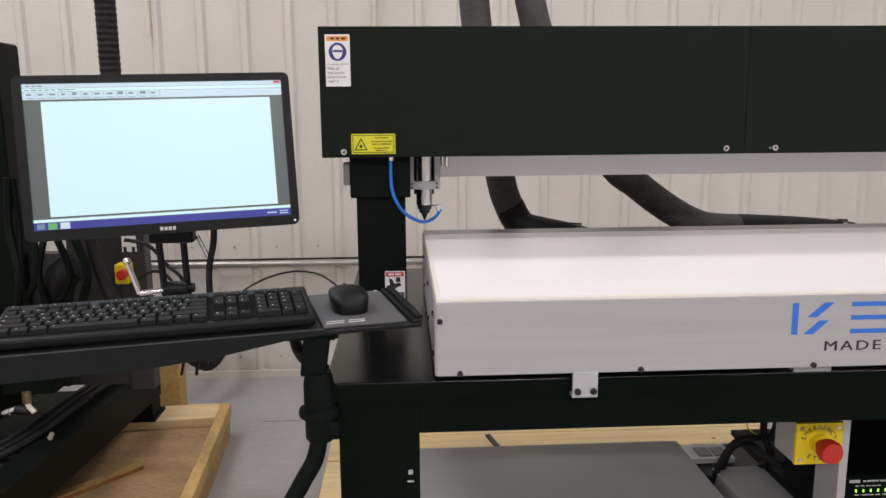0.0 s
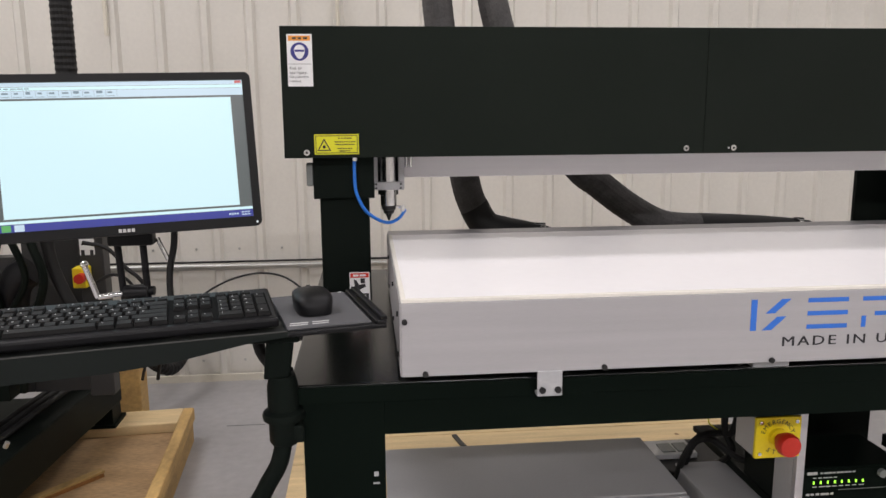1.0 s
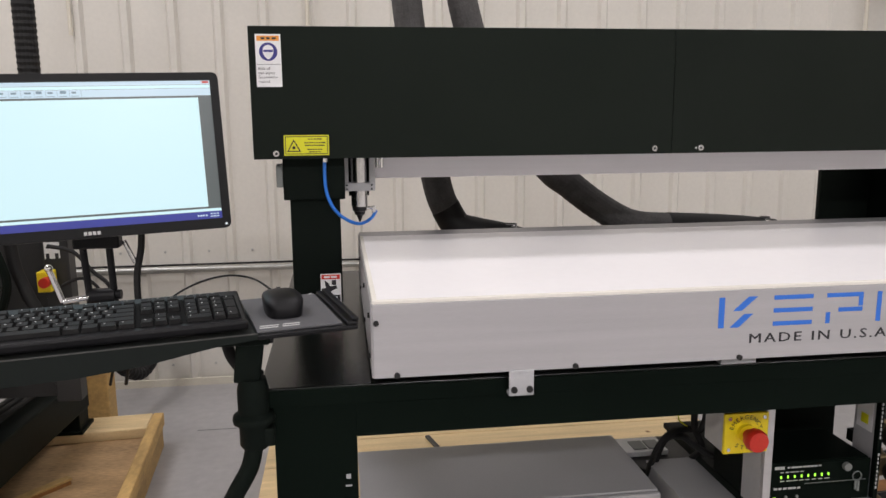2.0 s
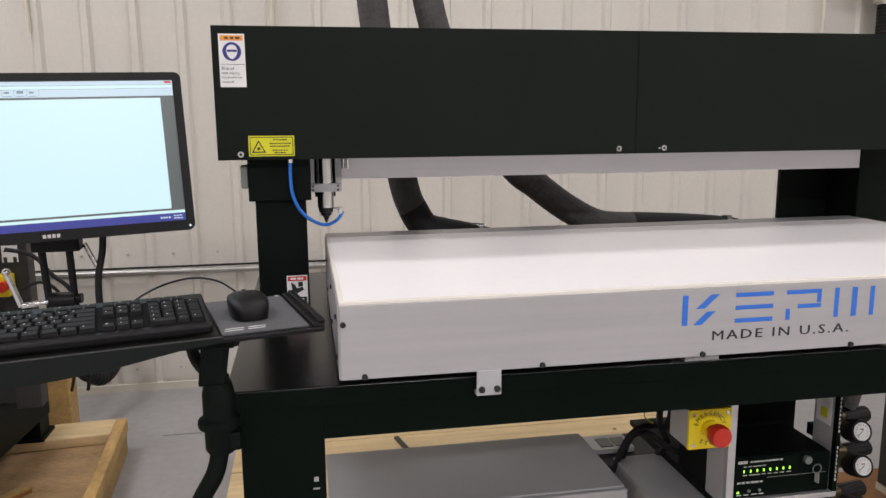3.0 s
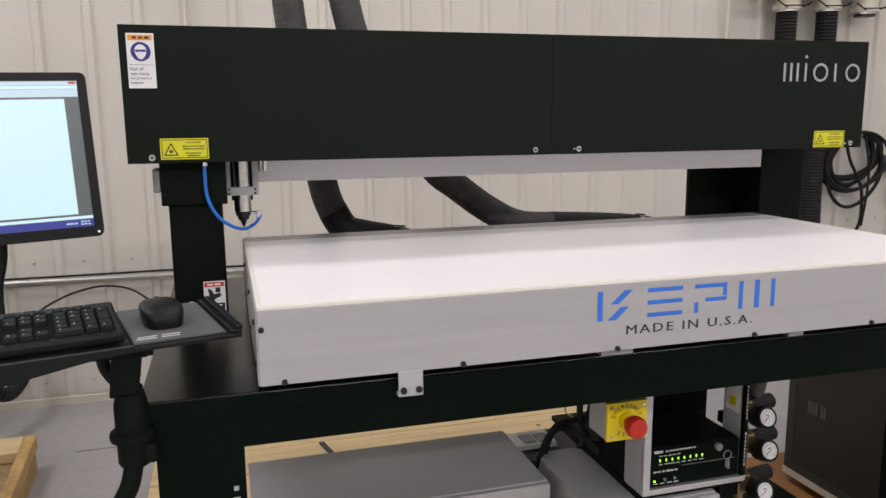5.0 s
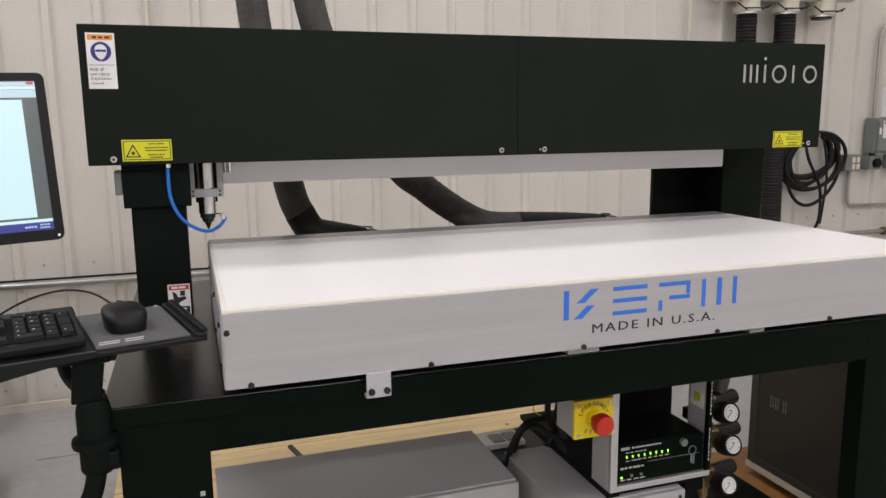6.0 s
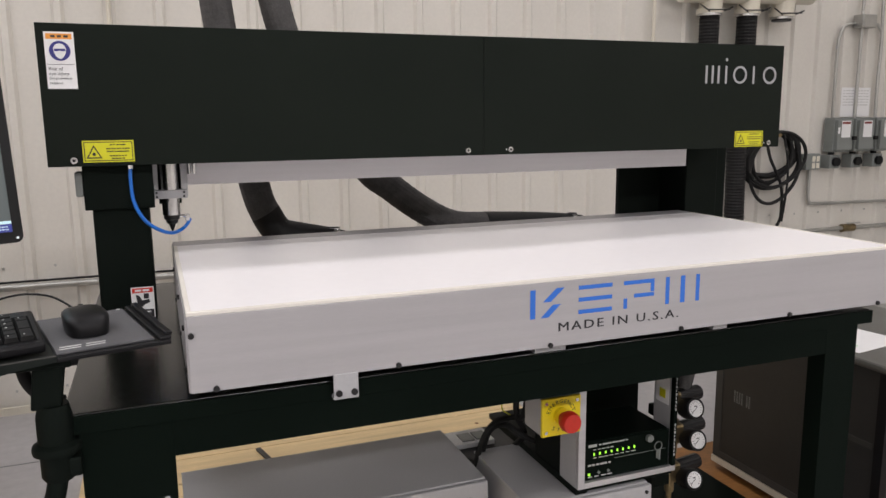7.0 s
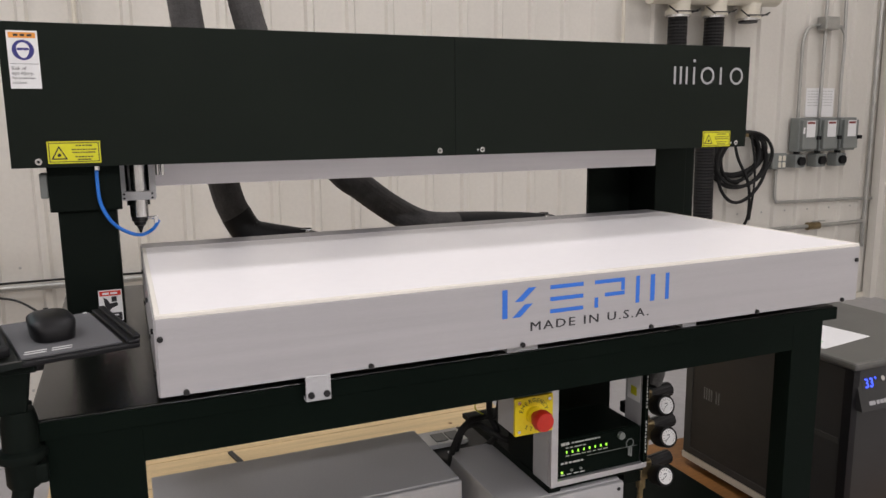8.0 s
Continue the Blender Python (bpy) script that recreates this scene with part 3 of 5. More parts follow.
psu = thing("power_supply", (0.35, 1.55, 0.13), "low silver power supply chassis under the table", "power supply")
part("body", B(0.045, 0.667, 1.412, 1.685, 0.145, 0.494, bev=0.003), M_SILVER, psu)
part("lid", B(0.043, 0.669, 1.408, 1.687, 0.494, 0.5, bev=0.002), M_SILVER, psu)
part("front_frame", B(0.041, 0.671, 1.395, 1.408, 0.145, 0.497, bev=0.004), M_SILVER, psu, "pale front frame")
part("dark_window", extrude(bmesh.new(), rounded(0.50, 0.645, 0.36, 0.465, 0.02), 0.002, Matrix.Translation((0, 1.3935, 0))), M_INK, psu)
for x in (0.08, 0.60):
    for yy in (1.43, 1.64):
        part("foot", rod(bmesh.new(), (x, yy, 0.13), (x, yy, 0.145), 0.02, 14), M_PLASTIC, psu)

low = thing("chassis_box", (0.84, 1.55, 0.13), "low grey chassis box under the open rack", "chassis")
part("body", B(0.70, 0.985, 1.262, 1.54, 0.13, 0.494, bev=0.003), M_SILVER, low)
part("lid", B(0.698, 0.987, 1.258, 1.542, 0.494, 0.5, bev=0.002), M_SILVER, low)
part("front_frame", B(0.696, 0.989, 1.245, 1.258, 0.13, 0.498, bev=0.003), M_SILVER, low)
part("corner_screw", disc(bmesh.new(), 0.975, 1.2425, 0.484, 0.004, 0.003, 10), M_BOLT, low)

rack = thing("open_rack", (0.93, 1.33, 0.5), "open silver rack cabinet holding the black controller", "rack")
RX0, RX1, RY0, RY1 = 0.808, 1.052, 1.25, 1.42
part("side_panel", B(RX0, RX0 + 0.004, RY0 + 0.012, RY0 + 0.075, 0.517, 0.815), M_SILVER, rack)
part("front_flange", B(RX0, RX0 + 0.016, RY0, RY0 + 0.012, 0.517, 0.815, bev=0.001), M_ALU, rack, "bright front flange")
part("front_flange", B(RX1 - 0.010, RX1, RY0, RY0 + 0.012, 0.529, 0.815, bev=0.001), M_SHADEBLACK, rack, "black front flange with white print")
part("front_flange", B(RX0 + 0.016, RX1, RY0, RY0 + 0.012, 0.517, 0.529, bev=0.001), M_ALU, rack, "bright front flange")
part("base_plate", B(RX0 + 0.002, RX1, RY0 + 0.012, RY1 + 0.28, 0.505, 0.517), M_BLACK, rack)
part("base_foot", B(RX0 + 0.002, RX0 + 0.03, RY0 + 0.012, RY1 + 0.25, 0.5, 0.505), M_BLACK, rack)
# Black sheet put in for the dark shade inside the rack's open side.
part("inner_shade", B(RX0 + 0.0045, RX0 + 0.008, RY0 + 0.013, RY1 + 0.02, 0.517, 0.815), M_BLACK, rack)
part("back_panel", B(RX0 + 0.005, 1.086, RY1 + 0.02, RY1 + 0.028, 0.517, 0.815), M_BLACK, rack)
part("side_panel", B(RX1 - 0.008, RX1 - 0.004, RY0 + 0.012, RY0 + 0.072, 0.517, 0.815), M_SILVER, rack)
sl = part("side_label", B(RX1 - 0.0088, RX1 - 0.008, RY0 + 0.02, RY0 + 0.065, 0.66, 0.75), M_PAPER, rack, "white label with yellow triangle")
part("triangle", B(RX1 - 0.0093, RX1 - 0.0088, RY0 + 0.032, RY0 + 0.052, 0.672, 0.692), M_YELLOW, sl)
part("yellow_band", B(RX1 - 0.0093, RX1 - 0.0088, RY0 + 0.026, RY0 + 0.060, 0.731, 0.740), M_YELLOW, sl)
bm = bmesh.new()
for z0, count in ((0.552, 9), (0.655, 11)):
    for k in range(count):
        bx(bm, RX1 - 0.0065, RX1 - 0.0035 - 0.001 * (k % 2), RY0 - 0.0005, RY0, z0 + k * 0.0085, z0 + 0.0055 + k * 0.0085)
part("strip_print", bm, M_PRINT, rack)

ctl = thing("rack_controller", (0.93, 1.3, 0.529), "black rack controller with a row of green lights", "controller")
CY = 1.258
part("body", B(0.826, 1.036, CY + 0.004, 1.40, 0.529, 0.615, bev=0.002), M_SHADEBLACK, ctl)
part("front_plate", B(0.825, 1.038, CY, CY + 0.004, 0.530, 0.613, bev=0.001), M_SHADEBLACK, ctl)
part("seam", plate(0.90, 1.03, 0.5695, 0.5705, CY, 0.0008), M_GREYBOX, ctl)
for k in range(8):
    x = 0.848 + k * 0.0142
    part("led", B(x, x + 0.0028, CY - 0.002, CY, 0.584, 0.5897, bev=0.0006), G_GREEN, ctl, "lit green light")
part("led", B(0.8365, 0.8405, CY - 0.002, CY, 0.541, 0.545), G_GREEN, ctl, "lit green light")
for x0, x1, z, h, n in ((0.836, 0.858, 0.6055, 0.006, 4), (0.862, 0.935, 0.6055, 0.003, 9), (0.836, 0.895, 0.5625, 0.004, 6), (0.848, 0.90, 0.596, 0.0018, 5), (0.848, 0.955, 0.578, 0.0018, 8), (0.836, 0.90, 0.5365, 0.0022, 4)):
    part("print_line", bars(bmesh.new(), x0, x1, z, h, CY, n, RNG, 0.0005), M_PRINT, ctl)
part("key_switch", disc(bmesh.new(), 0.985, CY - 0.008, 0.601, 0.008, 0.008, 18), M_GREYBOX, ctl, "grey key switch")
for x in (0.862, 0.885):
    part("push_button", disc(bmesh.new(), x, CY - 0.003, 0.545, 0.003, 0.003, 10), M_GREYBOX, ctl)
bm = bmesh.new()
ring(bm, 1.008, 0.580, 0.010, 0.0085, CY - 0.003, depth=0.002)
bx(bm, 1.004, 1.008, CY - 0.005, CY - 0.003, 0.552, 0.571)
bx(bm, 1.009, 1.013, CY - 0.006, CY - 0.004, 0.549, 0.570)
part("key_ring", bm, M_GREYBOX, ctl, "key ring with dull steel keys")

# emergency stop
es = thing("emergency_stop", (0.74, 1.24, 0.708), "yellow emergency stop box with a red mushroom button", "emergency stop")
EY = 1.20
EX0, EX1, EZ0, EZ1 = 0.696, 0.779, 0.672, 0.747
part("box", B(EX0, EX1, EY + 0.008, EY + 0.075, EZ0, EZ1, bev=0.002), M_SILVER, es, "grey enclosure")
part("cover", B(EX0 - 0.001, EX1 + 0.001, EY, EY + 0.008, EZ0 - 0.001, EZ1 + 0.001, bev=0.002), M_YPLATE, es)
part("mounting_bar", B(0.70, 0.78, EY + 0.04, EY + 0.075, EZ1, 0.832), M_BLACK, es)
ecx, ecz = 0.736, 0.711
tx = bmesh.new()
for k, ch in enumerate("EMERGENCY"):
    a = radians(160 - k * 17.5)
    m = Matrix.Translation((ecx + 0.029 * math.cos(a), EY - 0.0002, ecz + 0.029 * math.sin(a))) @ Matrix.Rotation(-(a - math.pi / 2), 4, "Y") @ FACE
    text_mesh(tx, ch, m, 0.0115)
part("lettering", tx, M_INK, es)
tx = bmesh.new()
for k, ch in enumerate("STOP"):
    a = radians(236 + k * 22.7)
    m = Matrix.Translation((ecx + 0.029 * math.cos(a), EY - 0.0002, ecz + 0.029 * math.sin(a))) @ Matrix.Rotation(-(a + math.pi / 2), 4, "Y") @ FACE
    text_mesh(tx, ch, m, 0.0115)
part("lettering", tx, M_INK, es)
part("collar", disc(bmesh.new(), ecx, EY - 0.008, ecz, 0.0175, 0.008, 28), M_YPLATE, es, smooth=True)
part("mushroom_button", spin(bmesh.new(), [(0.010, 0), (0.010, 0.014), (0.019, 0.018), (0.0205, 0.024), (0.0205, 0.033), (0.018, 0.039), (0.010, 0.041)], 32, Matrix.Translation((ecx, EY - 0.006, ecz)) @ Matrix.Rotation(radians(90), 4, "X")), M_RED, es, "red mushroom push button", smooth=True)
for dx in (EX0 + 0.008, EX1 - 0.008):
    for dz in (EZ0 + 0.008, EZ1 - 0.008):
        part("cover_screw", disc(bmesh.new(), dx, EY - 0.0015, dz, 0.0035, 0.0015, 12), M_STEEL, es)

# regulators
GAUGES = ((1.134, 0.623), (1.145, 0.545), (1.140, 0.450))
for gi, (gx, gz) in enumerate(GAUGES):
    g = thing("air_regulator", (gx - 0.02, 1.33, gz), "brass air regulator with a round white dial gauge", "regulator", "air regulators beside the rack")
    part("gauge_case", spin(bmesh.new(), [(0.017, -0.014), (0.0225, -0.010), (0.0245, 0.0), (0.0245, 0.026), (0.0235, 0.0285), (0.0205, 0.0285)], 32, Matrix.Translation((gx, 1.318, gz)) @ Matrix.Rotation(radians(72), 4, "X")), M_PLASTIC, g, "black gauge case", smooth=True)
    face_m = Matrix.Translation((gx, 1.318, gz)) @ Matrix.Rotation(radians(72), 4, "X")
    d = part("dial", rod(bmesh.new(), (0, 0, 0.0275), (0, 0, 0.0292), 0.0185, 32), M_DIAL, g, m=face_m)
    nb = bmesh.new()
    for k in range(13):
        a = radians(-45 + k * 22.5)
        t = B(0.0125, 0.016, -0.0004, 0.0004, 0.0292, 0.0296)
        join(nb, t, Matrix.Rotation(a, 4, "Z"))
    bx(nb, -0.004, 0.004, 0.004, 0.006, 0.0292, 0.0295)
    t = B(-0.004, 0.014, -0.0006, 0.0006, 0.0295, 0.03)
    join(nb, t, Matrix.Rotation(radians(215), 4, "Z"))
    part("scale_marks", nb, M_INK, d, m=face_m)
    part("valve_body", B(gx - 0.043, gx - 0.006, 1.330, 1.368, gz - 0.014, gz + 0.034, bev=0.006), M_BRASS, g)
    part("bonnet", rod(bmesh.new(), (gx - 0.024, 1.349, gz + 0.034), (gx - 0.024, 1.349, gz + 0.043), 0.012, 6), M_BRASS, g)
    part("inlet_nut", rod(bmesh.new(), (gx - 0.050, 1.349, gz + 0.010), (gx - 0.040, 1.349, gz + 0.010), 0.011, 6), M_BRASS, g)
    star = [((0.0168 + 0.0009 * (j % 2)) * math.cos(math.pi * j / 14), (0.0168 + 0.0009 * (j % 2)) * math.sin(math.pi * j / 14)) for j in range(28)]
    kn = extrude(bmesh.new(), star, 0.074, Matrix.Translation((gx - 0.008, 1.350, gz + 0.014)) @ Matrix.Rotation(radians(-79), 4, "Z"))
    part("knob", kn, M_PLASTIC, g, "black ribbed knob")
    part("fitting", rod(bmesh.new(), (gx - 0.024, 1.349, gz - 0.040), (gx - 0.024, 1.349, gz - 0.012), 0.011, 12), M_BRASS, g)
    part("wall_clip", B(1.052, gx - 0.04, 1.33, 1.352, gz - 0.012, gz + 0.012), M_BLACK, g)
hang = part("rubber_strap", tube(bmesh.new(), [(1.205, 1.40, 0.86), (1.197, 1.40, 0.76), (1.182, 1.39, 0.69), (1.15, 1.37, 0.645)], 0.024, 12), M_CLOTH, smooth=True)
tagged(hang, "thick black sleeve hose hanging by the regulators", "hose")
riser = part("copper_riser", rod(bmesh.new(), (1.112, 1.345, 0.28), (1.112, 1.345, 0.66), 0.007, 12), M_BRASS, smooth=True)
tagged(riser, "thin brass pipe joining the regulators", "pipe")

# loose cables under the table
for k, pts in enumerate((
        [(0.71, 1.56, 0.425), (0.70, 1.52, 0.50), (0.712, 1.50, 0.558), (0.738, 1.50, 0.583), (0.775, 1.50, 0.588), (0.80, 1.48, 0.60), (0.80, 1.46, 0.70), (0.79, 1.44, 0.82)],
        [(0.74, 1.60, 0.425), (0.715, 1.52, 0.52), (0.725, 1.50, 0.568), (0.76, 1.50, 0.572), (0.785, 1.49, 0.555), (0.81, 1.47, 0.54), (0.84, 1.46, 0.53)],
        [(0.72, 1.62, 0.42), (0.73, 1.565, 0.44), (0.76, 1.56, 0.455), (0.80, 1.57, 0.45), (0.84, 1.60, 0.425)],
        [(0.70, 1.70, 0.42), (0.76, 1.60, 0.43), (0.80, 1.57, 0.47), (0.81, 1.5, 0.54), (0.785, 1.49, 0.60), (0.782, 1.48, 0.68), (0.78, 1.46, 0.82)])):
    c = part("cable", tube(bmesh.new(), pts, 0.0075, 8), M_HOSE, smooth=True)
    tagged(c, "black cable looping out under the table", "cable", "loose cables under the table")
c = part("earth_wire", tube(bmesh.new(), [(0.79, 1.5, 0.585), (0.765, 1.5, 0.60), (0.752, 1.5, 0.615), (0.752, 1.49, 0.65), (0.765, 1.47, 0.72), (0.77, 1.45, 0.82)], 0.0015, 6), M_YELLOW, smooth=True)
tagged(c, "thin yellow wire curling behind the stop box", "wire")
blk = part("cable_box", B(0.69, 1.02, 1.56, 1.86, 0.13, 0.41, bev=0.006), M_PLASTIC)
tagged(blk, "low black box holding cables behind the chassis", "cable box")
strip = thing("connector_strip", (0.78, 1.79, 0.41), "pale connector strip with dark sockets on a black box", "connector")
part("body", B(0.69, 0.845, 1.74, 1.825, 0.41, 0.424, bev=0.002), M_PAPER, strip)
for k in range(2):
    part("socket", B(0.757 + k * 0.041, 0.792 + k * 0.041, 1.752, 1.800, 0.424, 0.427), M_GREYBOX, strip)

# Added black box standing in for shaded floor and the dark frame base.
low_box = part("shade_box", B(1.05, 1.585, 1.30, 1.88, 0.13, 0.18, bev=0.004), M_SHADEBLACK)
tagged(low_box, "low black box added for the shaded floor beside the skid", "equipment box")

# chiller beside the machine
ch = thing("water_chiller", (1.95, 1.55, 0.13), "charcoal water chiller with a blue digital display", "chiller")
CX0, CX1, CHF, CHB, CHT = 1.70, 2.22, 1.255, 1.87, 0.66
part("body", B(CX0 + 0.004, CX1, CHF + 0.03, CHB, 0.175, CHT - 0.02, bev=0.004), M_CHILL, ch)
part("lid", B(CX0 - 0.006, CX1 + 0.006, CHF, CHB + 0.005, CHT - 0.02, CHT, bev=0.008), M_LIDGLARE, ch)
part("vent_panel", B(CX0, CX0 + 0.004, 1.50, CHB - 0.034, 0.20, CHT - 0.03), M_PERF, ch, "perforated steel vent panel")
for a in ((1.475, 1.50, 0.178, CHT - 0.024), (CHB - 0.034, CHB - 0.004, 0.178, CHT - 0.024), (1.50, CHB - 0.034, 0.178, 0.20)):
    part("vent_frame", B(CX0 - 0.003, CX0 + 0.004, *a), M_VFRAME, ch)
# Pale raised dots stand in for light coming through the perforations.
vh = bmesh.new()
for col in (0, 1, 2, 3, 5, 6):
    for row in range(7):
        bx(vh, CX0 - 0.0012, CX0, 1.780 - col * 0.0105, 1.785 - col * 0.0105, 0.388 + row * 0.0056, 0.3908 + row * 0.0056)
tagged(part("vent_light_dots", vh, M_GREYBOX, ch, "patch of pale dots for light through the holes"), kind="stuff")
part("corner_post", B(CX0 - 0.002, CX0 + 0.02, CHF + 0.006, CHF + 0.032, 0.175, CHT - 0.02), M_PLASTIC, ch)
part("base_rail", B(CX0 - 0.004, CX1, CHF + 0.03, CHB, 0.155, 0.175), M_PVC, ch, "pale base rail")
part("front_panel", B(CX0 + 0.03, CX1 - 0.01, CHF + 0.02, CHF + 0.03, 0.18, 0.535, bev=0.002), M_CHILL, ch)
hood = bmesh.new()
extrude(hood, [(0.0, 0.0), (0.045, 0.0), (0.012, 0.105), (0.0, 0.105)], 0.50, Matrix.Translation((CX0 + 0.015, CHF + 0.032, 0.535)) @ Matrix.Rotation(radians(-90), 4, "Z"))
part("control_hood", hood, M_CHILL, ch)
HM = Matrix.Translation((CX0 + 0.015, CHF - 0.013, 0.535)) @ Matrix.Rotation(radians(-17.5), 4, "X")
tx = bmesh.new()
text_mesh(tx, "33", Matrix.Translation((0.042, -0.001, 0.068)) @ FACE, 0.034)
ring(tx, 0.066, 0.079, 0.0028, 0.0015, -0.001)
part("display_digits", tx, G_BLUELED, ch, "blue lit digits", m=HM)
part("display_window", B(0.016, 0.074, -0.0006, 0.0004, 0.052, 0.086), M_INK, ch, m=HM)
bm = bmesh.new()
bars(bm, 0.03, 0.11, 0.018, 0.010, 0, 6, RNG, 0.0008)
part("print_line", bm, M_NAME, ch, m=HM)
part("button", disc(bmesh.new(), 0.092, -0.003, 0.075, 0.007, 0.003, 14), M_STEEL, ch, m=HM)
part("handle_slot", B(CX0 + 0.0015, CX0 + 0.0045, 1.295, 1.40, 0.432, 0.447), M_VFRAME, ch)
for x in (1.75, 2.16):
    for yy in (1.33, 1.80):
        part("caster", rod(bmesh.new(), (x, yy, 0.13), (x, yy, 0.157), 0.022, 14), M_PLASTIC, ch)
sk2 = thing("plywood_skid", (1.9, 1.6, 0), "dark orange plywood skid under the water chiller", "pallet")
part("deck_edge", B(1.600, 1.610, 1.05, 2.03, 0.11, 0.1305), M_PINE, sk2, "pale raw edge")
part("deck", B(1.61, 2.45, 1.05, 2.03, 0.11, 0.13, bev=0.002), M_SKID, sk2)
for x in (1.62, 1.95, 2.34):
    part("bearer", B(x, x + 0.09, 1.05, 2.03, 0, 0.11, bev=0.003), M_RAWWOOD, sk2)
sheet = part("paper_sheet", B(-0.108, 0.108, -0.14, 0.14, 0, 0.0008), M_PAPER, m=pose(1.822, 1.537, CHT, 0, 0, 8.5))
tagged(sheet, "white printed paper sheet lying on the chiller", "paper")
part("printed_block", B(-0.06, 0.03, -0.03, 0.04, 0.0008, 0.0012), M_PRINT, sheet, m=pose(1.822, 1.537, CHT, 0, 0, 8.5))
# This green print glows: its colour is an emission, not ink.
part("printed_block", B(-0.08, -0.05, -0.10, -0.05, 0.0008, 0.0012), G_GREENGLOW, sheet, m=pose(1.822, 1.537, CHT, 0, 0, 8.5))

# ---- monitor, keyboard and their arm ----
KY = 13.5
MM = Matrix.Translation((-0.405, 1.352, 1.2195)) @ Matrix.Rotation(radians(KY), 4, "Z") @ Matrix.Rotation(radians(-9), 4, "X") @ Matrix.Rotation(radians(-1.3), 4, "Y")
SW, SH = 0.2285, 0.1395
mon = thing("computer_monitor", (-0.409, 1.38, 1.08), "black flat computer monitor, switched on, showing an empty drawing", "monitor")
bz = bmesh.new()
extrude(bz, rounded(-SW, SW, -SH, SH, 0.010), 0.02, Matrix.Translation((0, 0.008, 0)))
part("housing", bz, M_BEZEL, mon, m=MM)
bezel = bmesh.new()
outer, inner = rounded(-SW, SW, -SH, SH, 0.011, 6), rounded(-SW + 0.0145, SW - 0.0145, -SH + 0.018, SH - 0.0135, 0.0005, 6)
vo = [[bezel.verts.new((x, yy, z)) for x, z in outer] for yy in (0.008, 0.0)]
vi = [[bezel.verts.new((x, yy, z)) for x, z in inner] for yy in (0.0, 0.006)]
n = len(outer)
for k in range(n):
    j = (k + 1) % n
    bezel.faces.new((vo[0][k], vo[0][j], vo[1][j], vo[1][k]))
    bezel.faces.new((vo[1][k], vo[1][j], vi[0][j], vi[0][k]))
    bezel.faces.new((vi[0][k], vi[0][j], vi[1][j], vi[1][k]))
bmesh.ops.recalc_face_normals(bezel, faces=list(bezel.faces))
part("bezel", bezel, M_BEZEL, mon, m=MM)
part("back_cover", extrude(bmesh.new(), rounded(-0.16, 0.16, -0.09, 0.09, 0.03), 0.022, Matrix.Translation((0, 0.028, 0))), M_PLASTIC, mon, m=MM)
SX0, SX1, SZ0, SZ1 = -SW + 0.0145, SW - 0.0145, -SH + 0.018, SH - 0.0135
scr = part("screen", B(SX0, SX1, 0.0055, 0.0079, SZ0, SZ1), G_SIDE, mon, "lit screen", m=MM)


def on_screen(name, x0, x1, z0, z1, g, depth=0.0002):
    part(name, B(x0, x1, 0.0055 - depth, 0.0055, z0, z1), g, scr, m=MM)


on_screen("canvas", SX0 + 0.027, SX1 - 0.0220, SZ0 + 0.022, SZ1 - 0.030, G_CANVAS)
on_screen("title_bar", SX0, SX1, SZ1 - 0.007, SZ1, G_BAR)
on_screen("menu_bar", SX0, SX1, SZ1 - 0.013, SZ1 - 0.0075, G_CANVAS)
on_screen("tool_bar", SX0, SX1, SZ1 - 0.0265, SZ1 - 0.0135, G_BAR)
on_screen("status_bar", SX0, SX1, SZ0 + 0.0135, SZ0 + 0.0185, G_CANVAS)
on_screen("task_bar", SX0, SX1, SZ0, SZ0 + 0.013, G_TASK)
on_screen("close_button", SX1 - 0.013, SX1 - 0.002, SZ1 - 0.005, SZ1 - 0.0008, G_CLOSE, 0.0004)
ic = bmesh.new()
for k in range(12):
    x = SX0 + 0.006 + k * 0.0178 + RNG.uniform(-0.001, 0.001)
    hgt = RNG.choice((0.003, 0.003, 0.0045))
    bx(ic, x, x + RNG.uniform(0.006, 0.010), 0.0051, 0.0053, SZ1 - 0.0195, SZ1 - 0.0195 + hgt)
    bx(ic, x - 0.001, x + 0.011, 0.0051, 0.0053, SZ1 - 0.0245, SZ1 - 0.0236)
    bx(ic, x + 0.0145, x + 0.0149, 0.0051, 0.0053, SZ1 - 0.0255, SZ1 - 0.0145)
bars(ic, SX0 + 0.004, SX0 + 0.085, SZ1 - 0.0102, 0.0016, 0.0053, 8, RNG, 0.0002)
bars(ic, SX0 + 0.006, SX0 + 0.032, SZ1 - 0.0036, 0.0018, 0.0053, 3, RNG, 0.0002)
part("icon_row", ic, G_ICON, scr, m=MM)
ic = bmesh.new()
bars(ic, SX1 - 0.042, SX1 - 0.024, SZ0 + 0.0065, 0.003, 0.0053, 4, RNG, 0.0002)
bars(ic, SX1 - 0.020, SX1 - 0.004, SZ0 + 0.009, 0.002, 0.0053, 3, RNG, 0.0002)
bars(ic, SX1 - 0.020, SX1 - 0.004, SZ0 + 0.0045, 0.002, 0.0053, 3, RNG, 0.0002)
part("icon_tray", ic, G_BAR, scr, m=MM)
on_screen("task_icon", SX0 + 0.041, SX0 + 0.056, SZ0 + 0.001, SZ0 + 0.012, G_BAR, 0.0004)
on_screen("task_icon", SX0 + 0.005, SX0 + 0.017, SZ0 + 0.002, SZ0 + 0.011, G_ICON, 0.0004)
on_screen("task_icon", SX0 + 0.022, SX0 + 0.036, SZ0 + 0.001, SZ0 + 0.012, G_GREENGLOW, 0.0004)
lg = bmesh.new()
